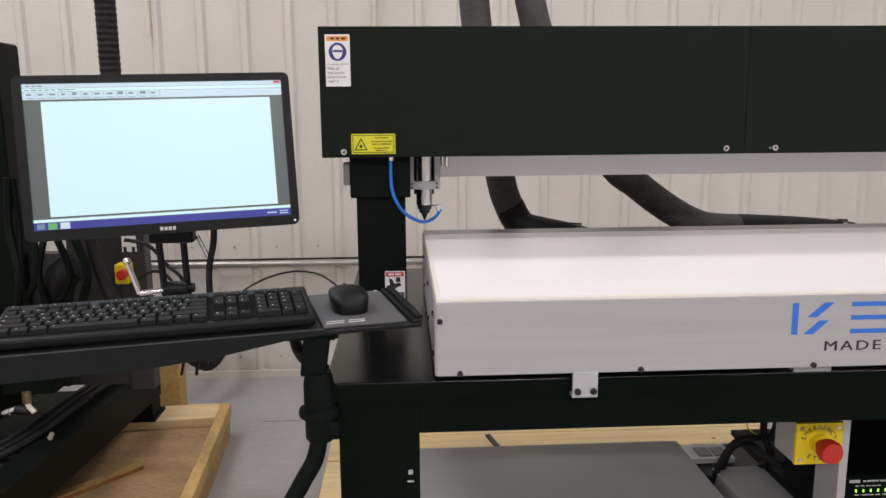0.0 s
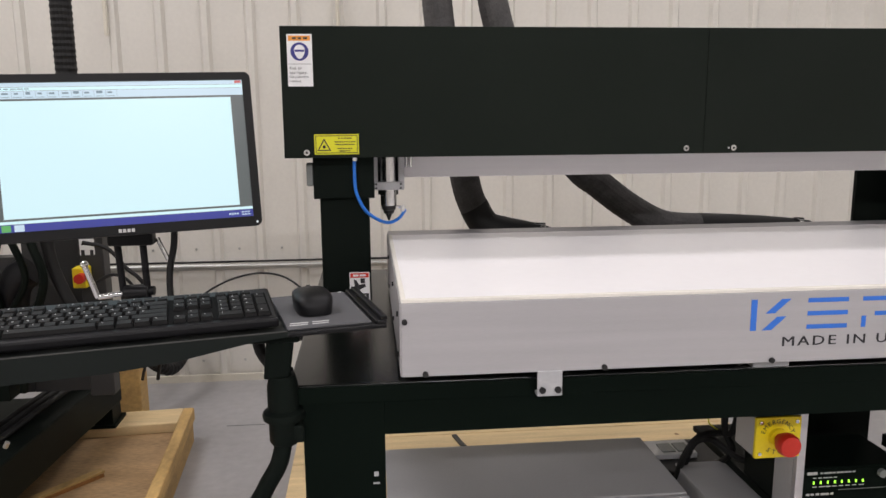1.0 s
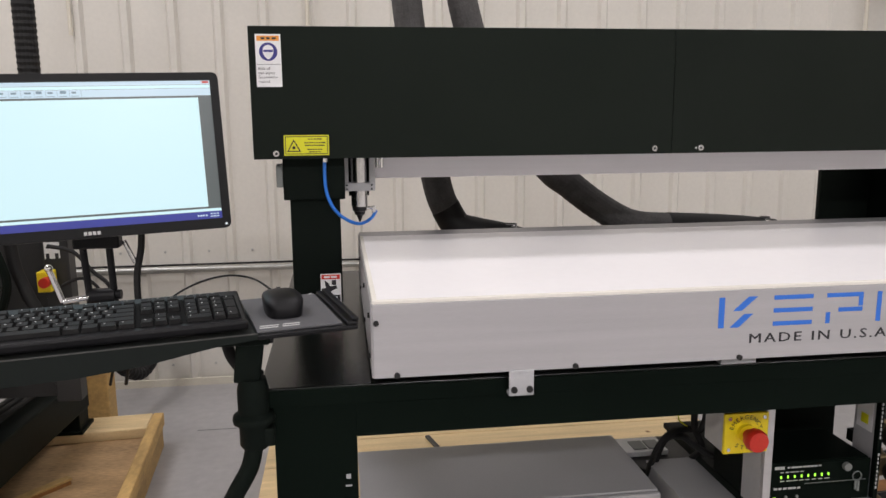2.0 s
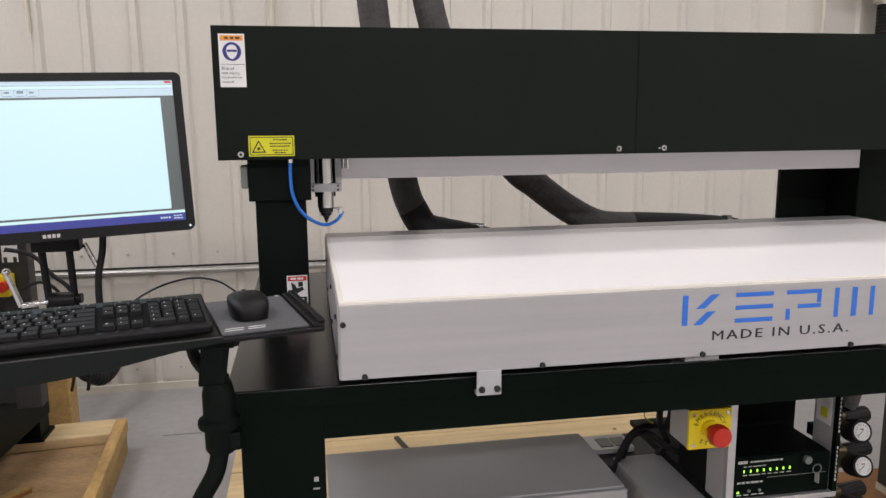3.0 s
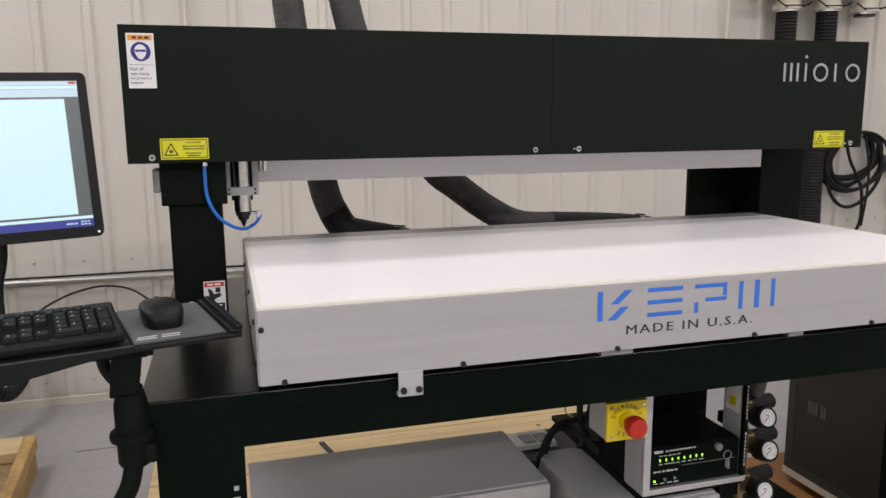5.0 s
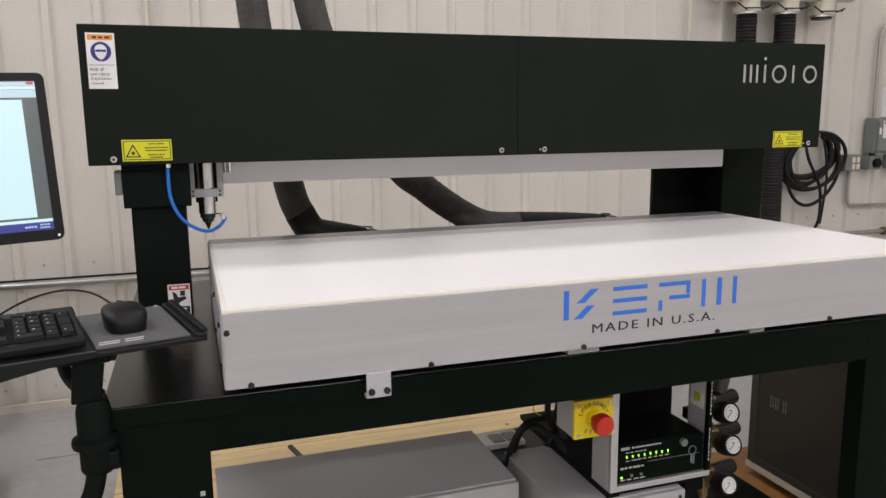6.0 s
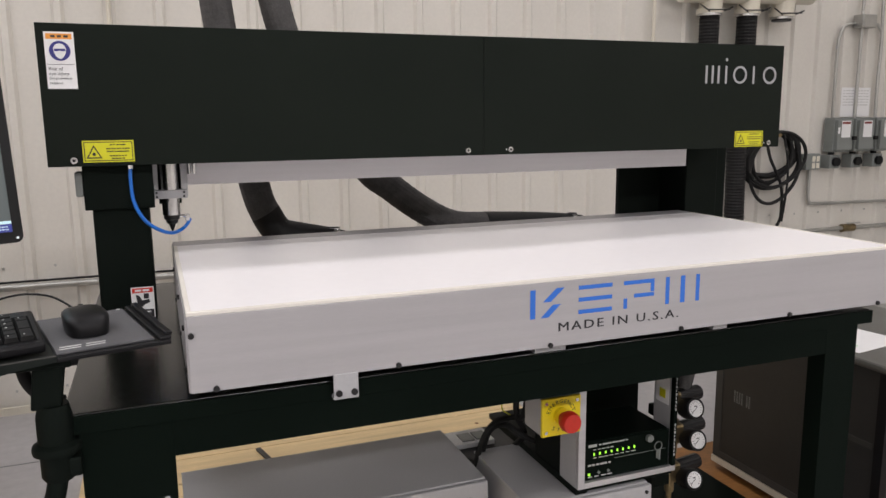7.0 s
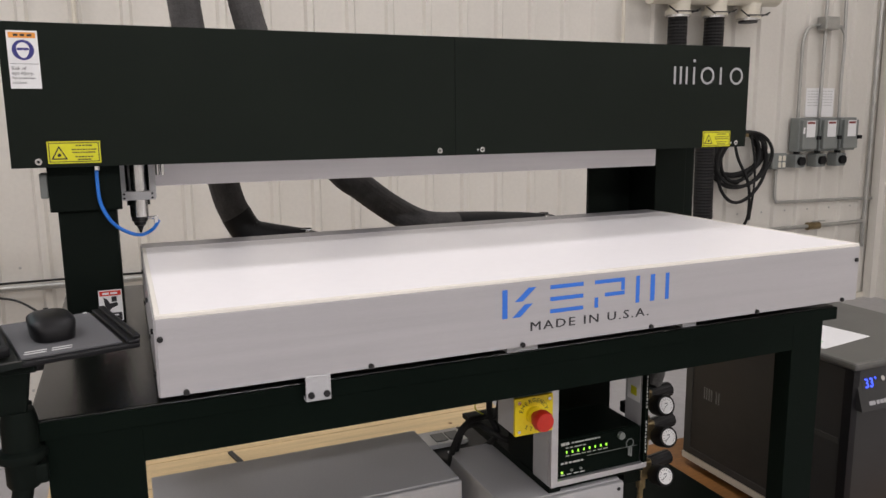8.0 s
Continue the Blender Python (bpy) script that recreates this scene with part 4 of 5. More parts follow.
bars(lg, -0.014, 0.014, -SH + 0.008, 0.006, 0.0, 4, RNG, 0.0006)
part("badge", lg, M_PRINT, mon, "plain pale badge", m=MM)
part("power_light", disc(bmesh.new(), SW - 0.0085, -0.0006, -SH + 0.0075, 0.0022, 0.0006, 12), G_WHITELED, mon, m=MM)
part("power_button", disc(bmesh.new(), SW - 0.0085, -0.0004, -SH + 0.0075, 0.005, 0.0004, 16), M_PLASTIC, mon, m=MM)
# support arm: twin bars, clamp, lever
arm = thing("monitor_stand", (-0.40, 1.42, 0.90), "black twin bar monitor stand with a chrome clamp lever", "monitor stand")
part("head_block", B(-0.455, -0.375, 1.395, 1.425, 1.052, 1.082, bev=0.004), M_PLASTIC, arm)
part("mount_plate", B(-0.45, -0.38, 1.405, 1.425, 1.082, 1.16, bev=0.003), M_PLASTIC, arm)
for x in (-0.445, -0.399):
    part("bar", rod(bmesh.new(), (x, 1.42, 1.06), (x + (0.006 if x < -0.42 else 0.003), 1.42, 0.945), 0.0065, 12), M_PLASTIC, arm, smooth=True)
part("clamp", rod(bmesh.new(), (-0.438, 1.42, 0.961), (-0.394, 1.42, 0.961), 0.0145, 22), M_PLASTIC, arm, smooth=True)
part("clamp_nut", rod(bmesh.new(), (-0.394, 1.42, 0.963), (-0.384, 1.42, 0.963), 0.009, 14), M_PLASTIC, arm, smooth=True)
lv = bmesh.new()
rod(lv, (-0.44, 1.415, 0.960), (-0.480, 1.40, 0.958), 0.0055, 12)
rod(lv, (-0.480, 1.40, 0.957), (-0.497, 1.395, 1.018), 0.0052, 12)
bmesh.ops.create_icosphere(lv, subdivisions=2, radius=0.0075, matrix=Matrix.Translation((-0.497, 1.395, 1.02)))
part("lever", lv, M_CHROME, arm, "chrome clamp lever", smooth=True)
part("post", rod(bmesh.new(), (-0.415, 1.42, 0.90), (-0.415, 1.42, 0.95), 0.013, 14), M_PLASTIC, arm, smooth=True)
part("side_lever", rod(bmesh.new(), (-0.374, 1.425, 1.062), (-0.356, 1.425, 1.02), 0.0045, 10), M_STEEL, arm, "thin steel lever", smooth=True)
# beam that carries the arm, back to the table frame
part("carrier", B(-0.44, -0.06, 1.36, 1.44, 0.872, 0.902, bev=0.004), M_PLASTIC, arm)
c = part("monitor_cable", tube(bmesh.new(), [(-0.335, 1.40, 1.10), (-0.343, 1.42, 1.05), (-0.355, 1.425, 1.0), (-0.357, 1.425, 0.95), (-0.352, 1.42, 0.903)], 0.0062, 10), M_HOSE, smooth=True)
tagged(c, "black cable hanging behind the monitor", "cable")

# tray with the keyboard and the mouse shelf
TM = Matrix.Translation((-0.094, 0.985, 0.997)) @ Matrix.Rotation(radians(KY), 4, "Z")
tray = thing("keyboard_tray", (-0.10, 1.05, 0.90), "dark grey steel keyboard tray with a side mouse shelf", "keyboard tray")
part("shelf", B(-0.56, 0.0, 0.0, 0.185, -0.006, 0.0, bev=0.0015), M_TRAY, tray, m=TM)
lip = bmesh.new()
extrude(lip, [(-0.56, 0.001), (0.004, 0.001), (0.0, -0.006), (-0.045, -0.009), (-0.09, -0.016), (-0.14, -0.024), (-0.22, -0.030), (-0.56, -0.034)], 0.003, Matrix.Translation((0, -0.003, 0)))
part("front_lip", lip, M_TRAY, tray, "dark grey curved front lip", m=TM)
# Paler strip painted as the highlight along the lip's top edge.
part("lip_highlight", B(-0.56, 0.0, -0.0038, 0.001, 0.0010, 0.002), M_VFRAME, tray, m=TM)
ms = part("mouse_shelf", B(0.0, 0.137, -0.004, 0.205, -0.007, 0.0, bev=0.002), M_PLASTIC, tray, m=TM)
part("shelf_rim", B(0.122, 0.137, -0.004, 0.205, 0.0, 0.0045, bev=0.0015), M_PLASTIC, ms, m=TM)
part("shelf_rim", B(0.130, 0.139, 0.0, 0.20, 0.0045, 0.0095, bev=0.0015), M_PLASTIC, ms, m=TM)
# Small pale block at the back of the mouse shelf.
part("pale_rim_block", B(0.108, 0.113, 0.193, 0.197, 0.0, 0.0035), M_PRINT, ms, m=TM)
# upright arm and joint at the table corner
part("upright", extrude(bmesh.new(), [(-0.131, 0.925), (-0.096, 0.925), (-0.088, 0.980), (-0.125, 0.980)], 0.018, Matrix.Translation((0, 1.002, 0)), bev=0.003), M_BLACK, tray)
part("tray_bracket", B(-0.155, -0.080, 1.0, 1.09, 0.977, 0.991, bev=0.003), M_BLACK, tray)
part("joint", spin(bmesh.new(), [(0.018, 0.828), (0.021, 0.833), (0.021, 0.862), (0.0285, 0.865), (0.0295, 0.870), (0.0285, 0.875), (0.0215, 0.879), (0.0215, 0.912), (0.018, 0.928)], 28, Matrix.Translation((-0.107, 1.015, 0))), M_BLACK, tray, "round black swivel joint", smooth=True)
part("table_bracket", B(-0.105, -0.079, 1.0, 1.12, 0.832, 0.858, bev=0.003), M_BLACK, tray)
c = part("cable_sleeve", tube(bmesh.new(), [(-0.108, 1.01, 0.832), (-0.116, 1.005, 0.80), (-0.136, 1.0, 0.765), (-0.155, 1.0, 0.72), (-0.165, 1.01, 0.60), (-0.145, 1.08, 0.35), (-0.12, 1.2, 0.14)], 0.0125, 12), M_BLACK, smooth=True)
tagged(c, "thick black cable sleeve hanging from the arm", "cable sleeve")
c = part("tray_cable", tube(bmesh.new(), [(-0.10, 1.06, 0.915), (-0.124, 1.07, 0.920), (-0.143, 1.08, 0.940), (-0.150, 1.09, 0.965), (-0.148, 1.09, 0.984)], 0.0085, 10), M_HOSE, smooth=True)
tagged(c, "black cable looping under the tray", "cable")

# mouse pad and mouse
pad = part("mouse_pad", B(0.001, 0.117, 0.004, 0.198, 0.0, 0.003, bev=0.001), M_PAD, m=TM)
tagged(pad, "grey cloth mouse pad with a pale printed mark", "mouse pad")
lg = bmesh.new()
for x0, x1, z0, z1 in ((0.006, 0.031, 0.017, 0.0205), (0.008, 0.033, 0.0265, 0.030), (0.037, 0.060, 0.017, 0.0205), (0.039, 0.062, 0.0265, 0.030)):
    bx(lg, x0, x1, z0, z1, 0.003, 0.0033)
part("printed_mark", lg, M_PRINT, pad, m=TM)
mouse = thing("computer_mouse", (-0.064, 1.09, 0.996), "black wired computer mouse on a grey pad", "mouse")
mb = bmesh.new()
bmesh.ops.create_uvsphere(mb, u_segments=28, v_segments=16, radius=1)
for v in mb.verts:
    x, yy, z = v.co
    taper = 1 - 0.10 * yy
    z = max(z, -0.12)
    waist = 0.84 + 0.16 * min(1.0, max(z, 0) * 1.8)
    crown = 0.030 + 0.003 * yy - 0.010 * max(yy, 0) ** 2
    v.co = (math.copysign(abs(x) ** 0.6, x) * 0.034 * taper * waist, math.copysign(abs(yy) ** 0.75, yy) * 0.055, (max(z, 0) ** 0.55 * crown if z > 0 else z * 0.03) + 0.0045)
MS = Matrix.Translation((-0.069, 1.096, 1.000)) @ Matrix.Rotation(radians(KY), 4, "Z") @ Matrix.Scale(0.9, 4)
part("shell", mb, M_PLASTIC, mouse, m=MS, smooth=True)
part("scroll_wheel", rod(bmesh.new(), (-0.003, 0.030, 0.0275), (0.003, 0.030, 0.0275), 0.0065, 16), M_HOSE, mouse, m=MS, smooth=True)
c = part("cord", tube(bmesh.new(), [(-0.079, 1.138, 1.011), (-0.093, 1.18, 1.015), (-0.126, 1.23, 1.023), (-0.166, 1.25, 1.025), (-0.206, 1.24, 1.019), (-0.236, 1.21, 1.009), (-0.251, 1.18, 1.000)], 0.0017, 8), M_HOSE, mouse, smooth=True)

# keyboard
KM = TM @ Matrix.Translation((-0.4125, 0.012, 0.004)) @ Matrix.Rotation(radians(6), 4, "X")
KL, KD = 0.4045, 0.133
kb = thing("computer_keyboard", (-0.30, 1.02, 0.982), "black full size computer keyboard on the tray", "keyboard")
part("case", B(0, KL, 0, KD, 0.0, 0.014, bev=0.004), M_PLASTIC, kb, m=KM.copy())
part("key_bed", B(0.008, KL - 0.008, 0.013, 0.108, 0.014, 0.0146), M_KEYBED, kb, m=KM.copy())
for x in (0.03, KL - 0.05):
    part("foot", B(x, x + 0.02, KD - 0.02, KD - 0.012, -0.015, 0.001), M_PLASTIC, kb, m=KM.copy())
U = (KL - 0.018) / 22.6


def key_mesh(w, d):
    bm = bmesh.new()
    i, h = 0.0015, 0.0060
    lo = [bm.verts.new(p) for p in ((0, 0, 0), (w, 0, 0), (w, d, 0), (0, d, 0))]
    hi = [bm.verts.new(p) for p in ((i, i * 0.8, h * 0.92), (w - i, i * 0.8, h * 0.92), (w - i, d - i, h), (i, d - i, h))]
    for k in range(4):
        bm.faces.new((lo[k], lo[(k + 1) % 4], hi[(k + 1) % 4], hi[k]))
    bm.faces.new(hi)
    me = bpy.data.meshes.new("key")
    bm.to_mesh(me)
    bm.free()
    me.materials.append(M_KEY)
    return me


CAPS = {}
legend = bmesh.new()


def key(u, row, w=1.0, d=1.0):
    k = (w, d)
    if k not in CAPS:
        CAPS[k] = key_mesh(U * w - 0.0016, 0.0158 * d - 0.0014)
    ob = new("key", CAPS[k])
    ob.parent = kb
    at = KM @ Matrix.Translation((0.009 + u * U, 0.0135 + row * 0.0158, 0.0146))
    ob.matrix_local = Matrix.Translation(-kb.location) @ at
    if RNG.random() < 0.85:
        t = B(0.0045, 0.0045 + RNG.uniform(0.0014, 0.0026), 0.0085, 0.0102, 0.0060, 0.0063)
        join(legend, t, at)


for u, w in ((0, 1.25), (1.25, 1.25), (2.5, 1.25), (3.75, 6.25), (10, 1.25), (11.25, 1.25), (12.5, 1.25), (13.75, 1.25), (15.3, 1), (16.3, 1), (17.3, 1), (18.6, 2), (20.6, 1)):
    key(u, 0, w)
for row, first, widths in ((1, 2.25, [1] * 10 + [2.75]), (2, 1.75, [1] * 11 + [2.25]), (3, 1.5, [1] * 12 + [1.5]), (4, 1.0, [1] * 12 + [2])):
    key(0, row, first)
    u = first
    for w in widths:
        key(u, row, w)
        u += w
    for k in range(3):
        key(18.6 + k, row)
    if row in (3, 4):
        for k in range(3):
            key(15.3 + k, row)
key(16.3, 1)
key(21.6, 0, 1, 2)
key(21.6, 2, 1, 2)
key(21.6, 4)
for u in (0, 2, 3, 4, 5, 6.5, 7.5, 8.5, 9.5, 11, 12, 13, 14, 15.3, 16.3, 17.3, 18.6, 19.6, 20.6):
    key(u, 5.25, 1, 0.85)
tagged(part("key_legends", legend, M_PRINT, kb), kind="stuff")

# ---- hoses behind the beam ----
DUCTS = (
    [(0.115, 1.93, 2.6), (0.165, 1.90, 2.0), (0.192, 1.87, 1.57), (0.220, 1.87, 1.369), (0.258, 1.87, 1.137), (0.282, 1.87, 1.057), (0.313, 1.87, 1.008), (0.363, 1.87, 0.991), (0.408, 1.87, 0.981), (0.452, 1.87, 0.970), (0.495, 1.87, 0.955)],
    [(0.215, 1.94, 2.6), (0.285, 1.90, 2.0), (0.326, 1.87, 1.57), (0.401, 1.87, 1.369), (0.535, 1.87, 1.168), (0.607, 1.87, 1.106), (0.692, 1.87, 1.044), (0.776, 1.87, 1.002), (0.873, 1.87, 0.991), (0.998, 1.87, 0.984), (1.105, 1.87, 0.975), (1.175, 1.87, 0.965)])
for pts, cut in zip(DUCTS, (6, 9)):
    c = part("exhaust_hose", tube(bmesh.new(), pts[:cut + 1], 0.0361, 20, 10, ridge=0.0006, pitch=0.016), M_CLOTH)
    tagged(c, "black flexible exhaust hose running behind the beam", "exhaust hose", "exhaust hoses behind the laser cutter")
    part("cuff", tube(bmesh.new(), pts[cut - 1:], 0.0378, 20, 10), M_HOSE, c, "smooth darker rubber cuff", smooth=True)
    e = Vector(pts[-2]).lerp(Vector(pts[-1]), 0.0 if cut == 6 else 0.55)
    k = part("hose_clamp", tube(bmesh.new(), [(e[0] - 0.010, e[1], e[2] + 0.0025), (e[0] + 0.004, e[1], e[2] - 0.0005)], 0.0398, 24, smooth=False), M_STEEL, c, "steel hose clamp", smooth=True)
    part("clamp_screw", rod(bmesh.new(), (e[0] - 0.016, e[1] - 0.012, e[2] + 0.041), (e[0] + 0.012, e[1] - 0.012, e[2] + 0.039), 0.0045, 10), M_CHROME, k)
part("exhaust_plenum", B(0.47, 1.24, 1.84, 1.98, 0.78, 0.85, bev=0.006), M_BLACK, laser)
part("plenum_inlet", rod(bmesh.new(), (0.50, 1.87, 0.95), (0.55, 1.90, 0.83), 0.037, 20), M_BLACK, laser)
part("plenum_inlet", rod(bmesh.new(), (1.18, 1.87, 0.96), (1.15, 1.90, 0.83), 0.037, 20), M_BLACK, laser)

# ---- things on the ribbed wall ----
WF = WY - 0.019
rl = part("wall_conduit", tube(bmesh.new(), [(-3.5, WF - 0.045, 0.597), (3.6, WF - 0.045, 0.572)], 0.011, 12, smooth=False), M_ZINC, smooth=True)
tagged(rl, "thin galvanised pipe running along the ribbed wall", "pipe")
for k, x in enumerate((-2.4, -0.86, 0.02, 1.6, 3.0)):
    part("coupling", rod(bmesh.new(), (x - 0.03, WF - 0.045, 0.5847 - 0.0035 * x), (x + 0.03, WF - 0.045, 0.5845 - 0.0035 * x), 0.0145, 14), M_ZINC, rl, smooth=True)
# Unseen ledge, added only to cast the dark band below the pipe.
part("strut", bx(bmesh.new(), -3.5, 3.6, WF - 0.034, WF, 0.566, 0.576), M_ZINC, rl, "unseen strut added behind the pipe to cast shade")
c = part("wall_cable", tube(bmesh.new(), [(-3.5, WF - 0.03, 0.622), (-1.2, WF - 0.03, 0.606), (0.0, WF - 0.03, 0.604), (1.4, WF - 0.03, 0.594), (3.4, WF - 0.03, 0.592)], 0.005, 8), M_HOSE, smooth=True)
tagged(c, "black cable lying along the wall pipe", "cable")
for x, z0, z1 in ((-0.103, 0.583, 4.1), (-1.14, 1.655, 4.1)):
    p = part("conduit_drop", rod(bmesh.new(), (x, WF - 0.014, z0), (x, WF - 0.014, z1), 0.009, 12), M_PVC, smooth=True)
    tagged(p, "thin vertical metal conduit on the wall", "conduit", "wall conduits")


def corrugated(x, y, z0, z1, r, label):
    c = part("corrugated_hose", tube(bmesh.new(), [(x, y, z0), (x, y, z1)], r, 18, smooth=False, ridge=r * 0.09, pitch=0.018), M_HOSE)
    return tagged(c, label, "hose", "corrugated hoses")


corrugated(-0.868, 2.40, 1.15, 4.15, 0.029, "black corrugated hose dropping behind the monitor")
corrugated(3.014, 3.56, 1.40, 1.85, 0.052, "black corrugated hose hanging from a blast gate")
c = part("corrugated_hose", tube(bmesh.new(), [(3.28, 3.56, 1.855), (3.275, 3.56, 1.6), (3.25, 3.56, 1.35), (3.255, 3.56, 1.1), (3.26, 3.56, 0.8), (3.27, 3.56, 0.4)], 0.054, 18, ridge=0.005, pitch=0.018), M_HOSE)
tagged(c, "black corrugated hose hanging from a blast gate", "hose", "corrugated hoses")

man = thing("air_manifold", (3.3, 3.56, 1.95), "off-white plastic duct manifold with three drop gates", "duct manifold")
part("main_pipe", rod(bmesh.new(), (2.80, 3.54, 1.965), (3.72, 3.54, 1.99), 0.065, 20), M_PVC, man, smooth=True)
for gx, gz in ((3.014, 1.905), (3.28, 1.912), (3.535, 1.905)):
    g = part("drop", rod(bmesh.new(), (gx, 3.56, gz - 0.045), (gx, 3.545, gz + 0.04), 0.062, 20), M_PVC, man, smooth=True)
    part("collar", rod(bmesh.new(), (gx, 3.56, gz - 0.055), (gx, 3.56, gz - 0.030), 0.074, 20), M_PVC, g, smooth=True)
    part("band", rod(bmesh.new(), (gx, 3.56, gz - 0.068), (gx, 3.56, gz - 0.052), 0.066, 20), M_STEEL, g, "steel band clamp", smooth=True)
    part("latch", rod(bmesh.new(), (gx + 0.06, 3.53, gz - 0.045), (gx + 0.11, 3.50, gz - 0.02), 0.004, 8), M_BOLT, g)
    part("latch", rod(bmesh.new(), (gx - 0.05, 3.50, gz - 0.05), (gx - 0.115, 3.50, gz - 0.015), 0.004, 8), M_BOLT, g)
    part("latch_wire", rod(bmesh.new(), (gx - 0.07, 3.487, gz - 0.043), (gx + 0.08, 3.487, gz - 0.037), 0.0035, 8), M_BOLT, g)
# Black disc paints the shade inside the third drop's open end.
part("mouth_shade", rod(bmesh.new(), (3.535, 3.56, 1.828), (3.535, 3.56, 1.838), 0.055, 20), M_INK, man, "black disc for the shaded open pipe end")
part("hanger", rod(bmesh.new(), (2.80, 3.58, 1.99), (2.70, 3.62, 1.94), 0.012, 10), M_PVC, man)
part("hanger", rod(bmesh.new(), (2.70, 3.64, 1.945), (2.70, 3.64, 1.55), 0.010, 10), M_PVC, man)
part("hanger", rod(bmesh.new(), (3.43, 3.65, 1.99), (3.43, 3.65, 1.45), 0.010, 10), M_PVC, man)
part("wall_bracket", B(2.8, 3.70, 3.60, 3.664, 2.02, 2.06), M_ZINC, man)

# cable coil on a hook
coil = thing("cable_coil", (3.575, 3.60, 0.98), "black cable wound in a coil on a wall hook", "cable coil")
cr = random.Random(9)
for k in range(8):
    pts = []
    rx, rz = 0.212 + cr.uniform(-0.075, 0.025), 0.205 + cr.uniform(-0.075, 0.02)
    cx, cz = 3.575 + cr.uniform(-0.012, 0.012), 1.185 - rz
    for j in range(17):
        a = 2 * math.pi * j / 16
        pts.append((cx + rx * math.sin(a) + 0.03 * math.cos(a), 3.645 - 0.011 * k + 0.006 * math.sin(3 * a + k), cz + rz * math.cos(a)))
    part("turn", tube(bmesh.new(), pts, 0.0105, 8, 4), M_HOSE, coil, smooth=True)
part("tail", tube(bmesh.new(), [(3.495, 3.58, 1.16), (3.525, 3.57, 1.03), (3.605, 3.57, 0.90), (3.645, 3.58, 0.80), (3.665, 3.60, 0.66), (3.645, 3.62, 0.58)], 0.009, 8), M_HOSE, coil, smooth=True)
part("tail", tube(bmesh.new(), [(3.635, 3.58, 1.16), (3.665, 3.57, 1.0), (3.680, 3.58, 0.84), (3.675, 3.6, 0.63)], 0.007, 8), M_HOSE, coil, smooth=True)
part("hook", rod(bmesh.new(), (3.585, 3.56, 1.165), (3.585, WF, 1.165), 0.012, 10), M_BRASS, coil)

# disconnect switches with their control boxes
for k, sx in enumerate((4.012, 4.196, 4.380)):
    sw = thing("disconnect_switch", (sx + 0.085, 3.63, 1.05), "grey enamel disconnect switch box with a white label", "switch box", "disconnect switches on the wall")
    part("box", B(sx + 0.026, sx + 0.172, 3.585, WF, 1.05, 1.265, bev=0.006), M_GREYBOX, sw)
    part("cover", B(sx + 0.036, sx + 0.165, 3.562, 3.585, 1.065, 1.25, bev=0.003), M_GREYBOX, sw)
    lb = part("label", plate(sx + 0.066, sx + 0.142, 1.142, 1.246, 3.562), M_PAPER, sw, "white printed label")
    part("red_header", plate(sx + 0.072, sx + 0.136, 1.226, 1.239, 3.5614), M_DULLRED, lb)
    part("handle", B(sx + 0.155, sx + 0.185, 3.545, 3.565, 1.125, 1.15, bev=0.004), M_PLASTIC, sw, "black throw handle")
    part("nipple", rod(bmesh.new(), (sx + 0.055, 3.62, 1.035), (sx + 0.055, 3.62, 1.05), 0.02, 12), M_PLASTIC, sw)
    cb = thing("control_box", (sx + 0.07, 3.63, 0.93), "small grey box with a round black knob", "control box", "knob boxes under the switches")
    part("box", B(sx + 0.012, sx + 0.098, 3.585, WF, 0.948, 1.032, bev=0.005), M_GREYBOX, cb)
    part("knob", disc(bmesh.new(), sx + 0.055, 3.565, 0.99, 0.028, 0.02, 20), M_PLASTIC, cb, smooth=True)
part("small_tag", plate(4.050, 4.066, 1.165, 1.205, 3.562), M_PAPER, sw, "white tag")
out = thing("outlet_box", (3.91, 3.63, 0.94), "grey outlet box with a pale double socket", "outlet")
part("box", B(3.845, 3.965, 3.60, WF, 0.944, 1.044, bev=0.005), M_GREYBOX, out)
for x in (3.905, 3.940):
    for z in (0.97, 1.012):
        part("socket", B(x - 0.012, x + 0.012, 3.596, 3.60, z - 0.017, z + 0.017, bev=0.002), M_PVC, out)
jb = thing("junction_box", (4.275, 3.63, 1.84), "square grey steel junction box", "junction box")
part("box", B(4.215, 4.335, 3.59, WF, 1.82, 1.90, bev=0.004), M_ZINC, jb)
part("lid", B(4.22, 4.33, 3.585, 3.59, 1.825, 1.895, bev=0.002), M_ZINC, jb)
CONDUITS = (
    [(4.085, 3.645, 1.265), (4.085, 3.645, 1.68), (4.095, 3.645, 1.77), (4.13, 3.645, 1.83), (4.215, 3.645, 1.85)],
    [(4.275, 3.645, 1.265), (4.275, 3.645, 1.82)],
    [(4.275, 3.645, 1.90), (4.275, 3.645, 4.1)],
    [(4.455, 3.645, 1.265), (4.45, 3.645, 1.5), (4.455, 3.645, 1.75), (4.44, 3.645, 2.2), (4.43, 3.645, 4.1)],
    [(4.335, 3.645, 1.85), (4.41, 3.645, 1.845), (4.445, 3.645, 1.81)],
    [(3.925, 3.645, 0.94), (3.925, 3.645, 0.79), (3.94, 3.645, 0.735), (4.00, 3.645, 0.722), (4.5, 3.645, 0.715), (4.83, 3.645, 0.708)],
    [(3.45, 3.63, 0.545), (4.1, 3.63, 0.55), (4.68, 3.63, 0.552), (4.74, 3.63, 0.57), (4.755, 3.63, 0.65), (4.755, 3.63, 4.1)])
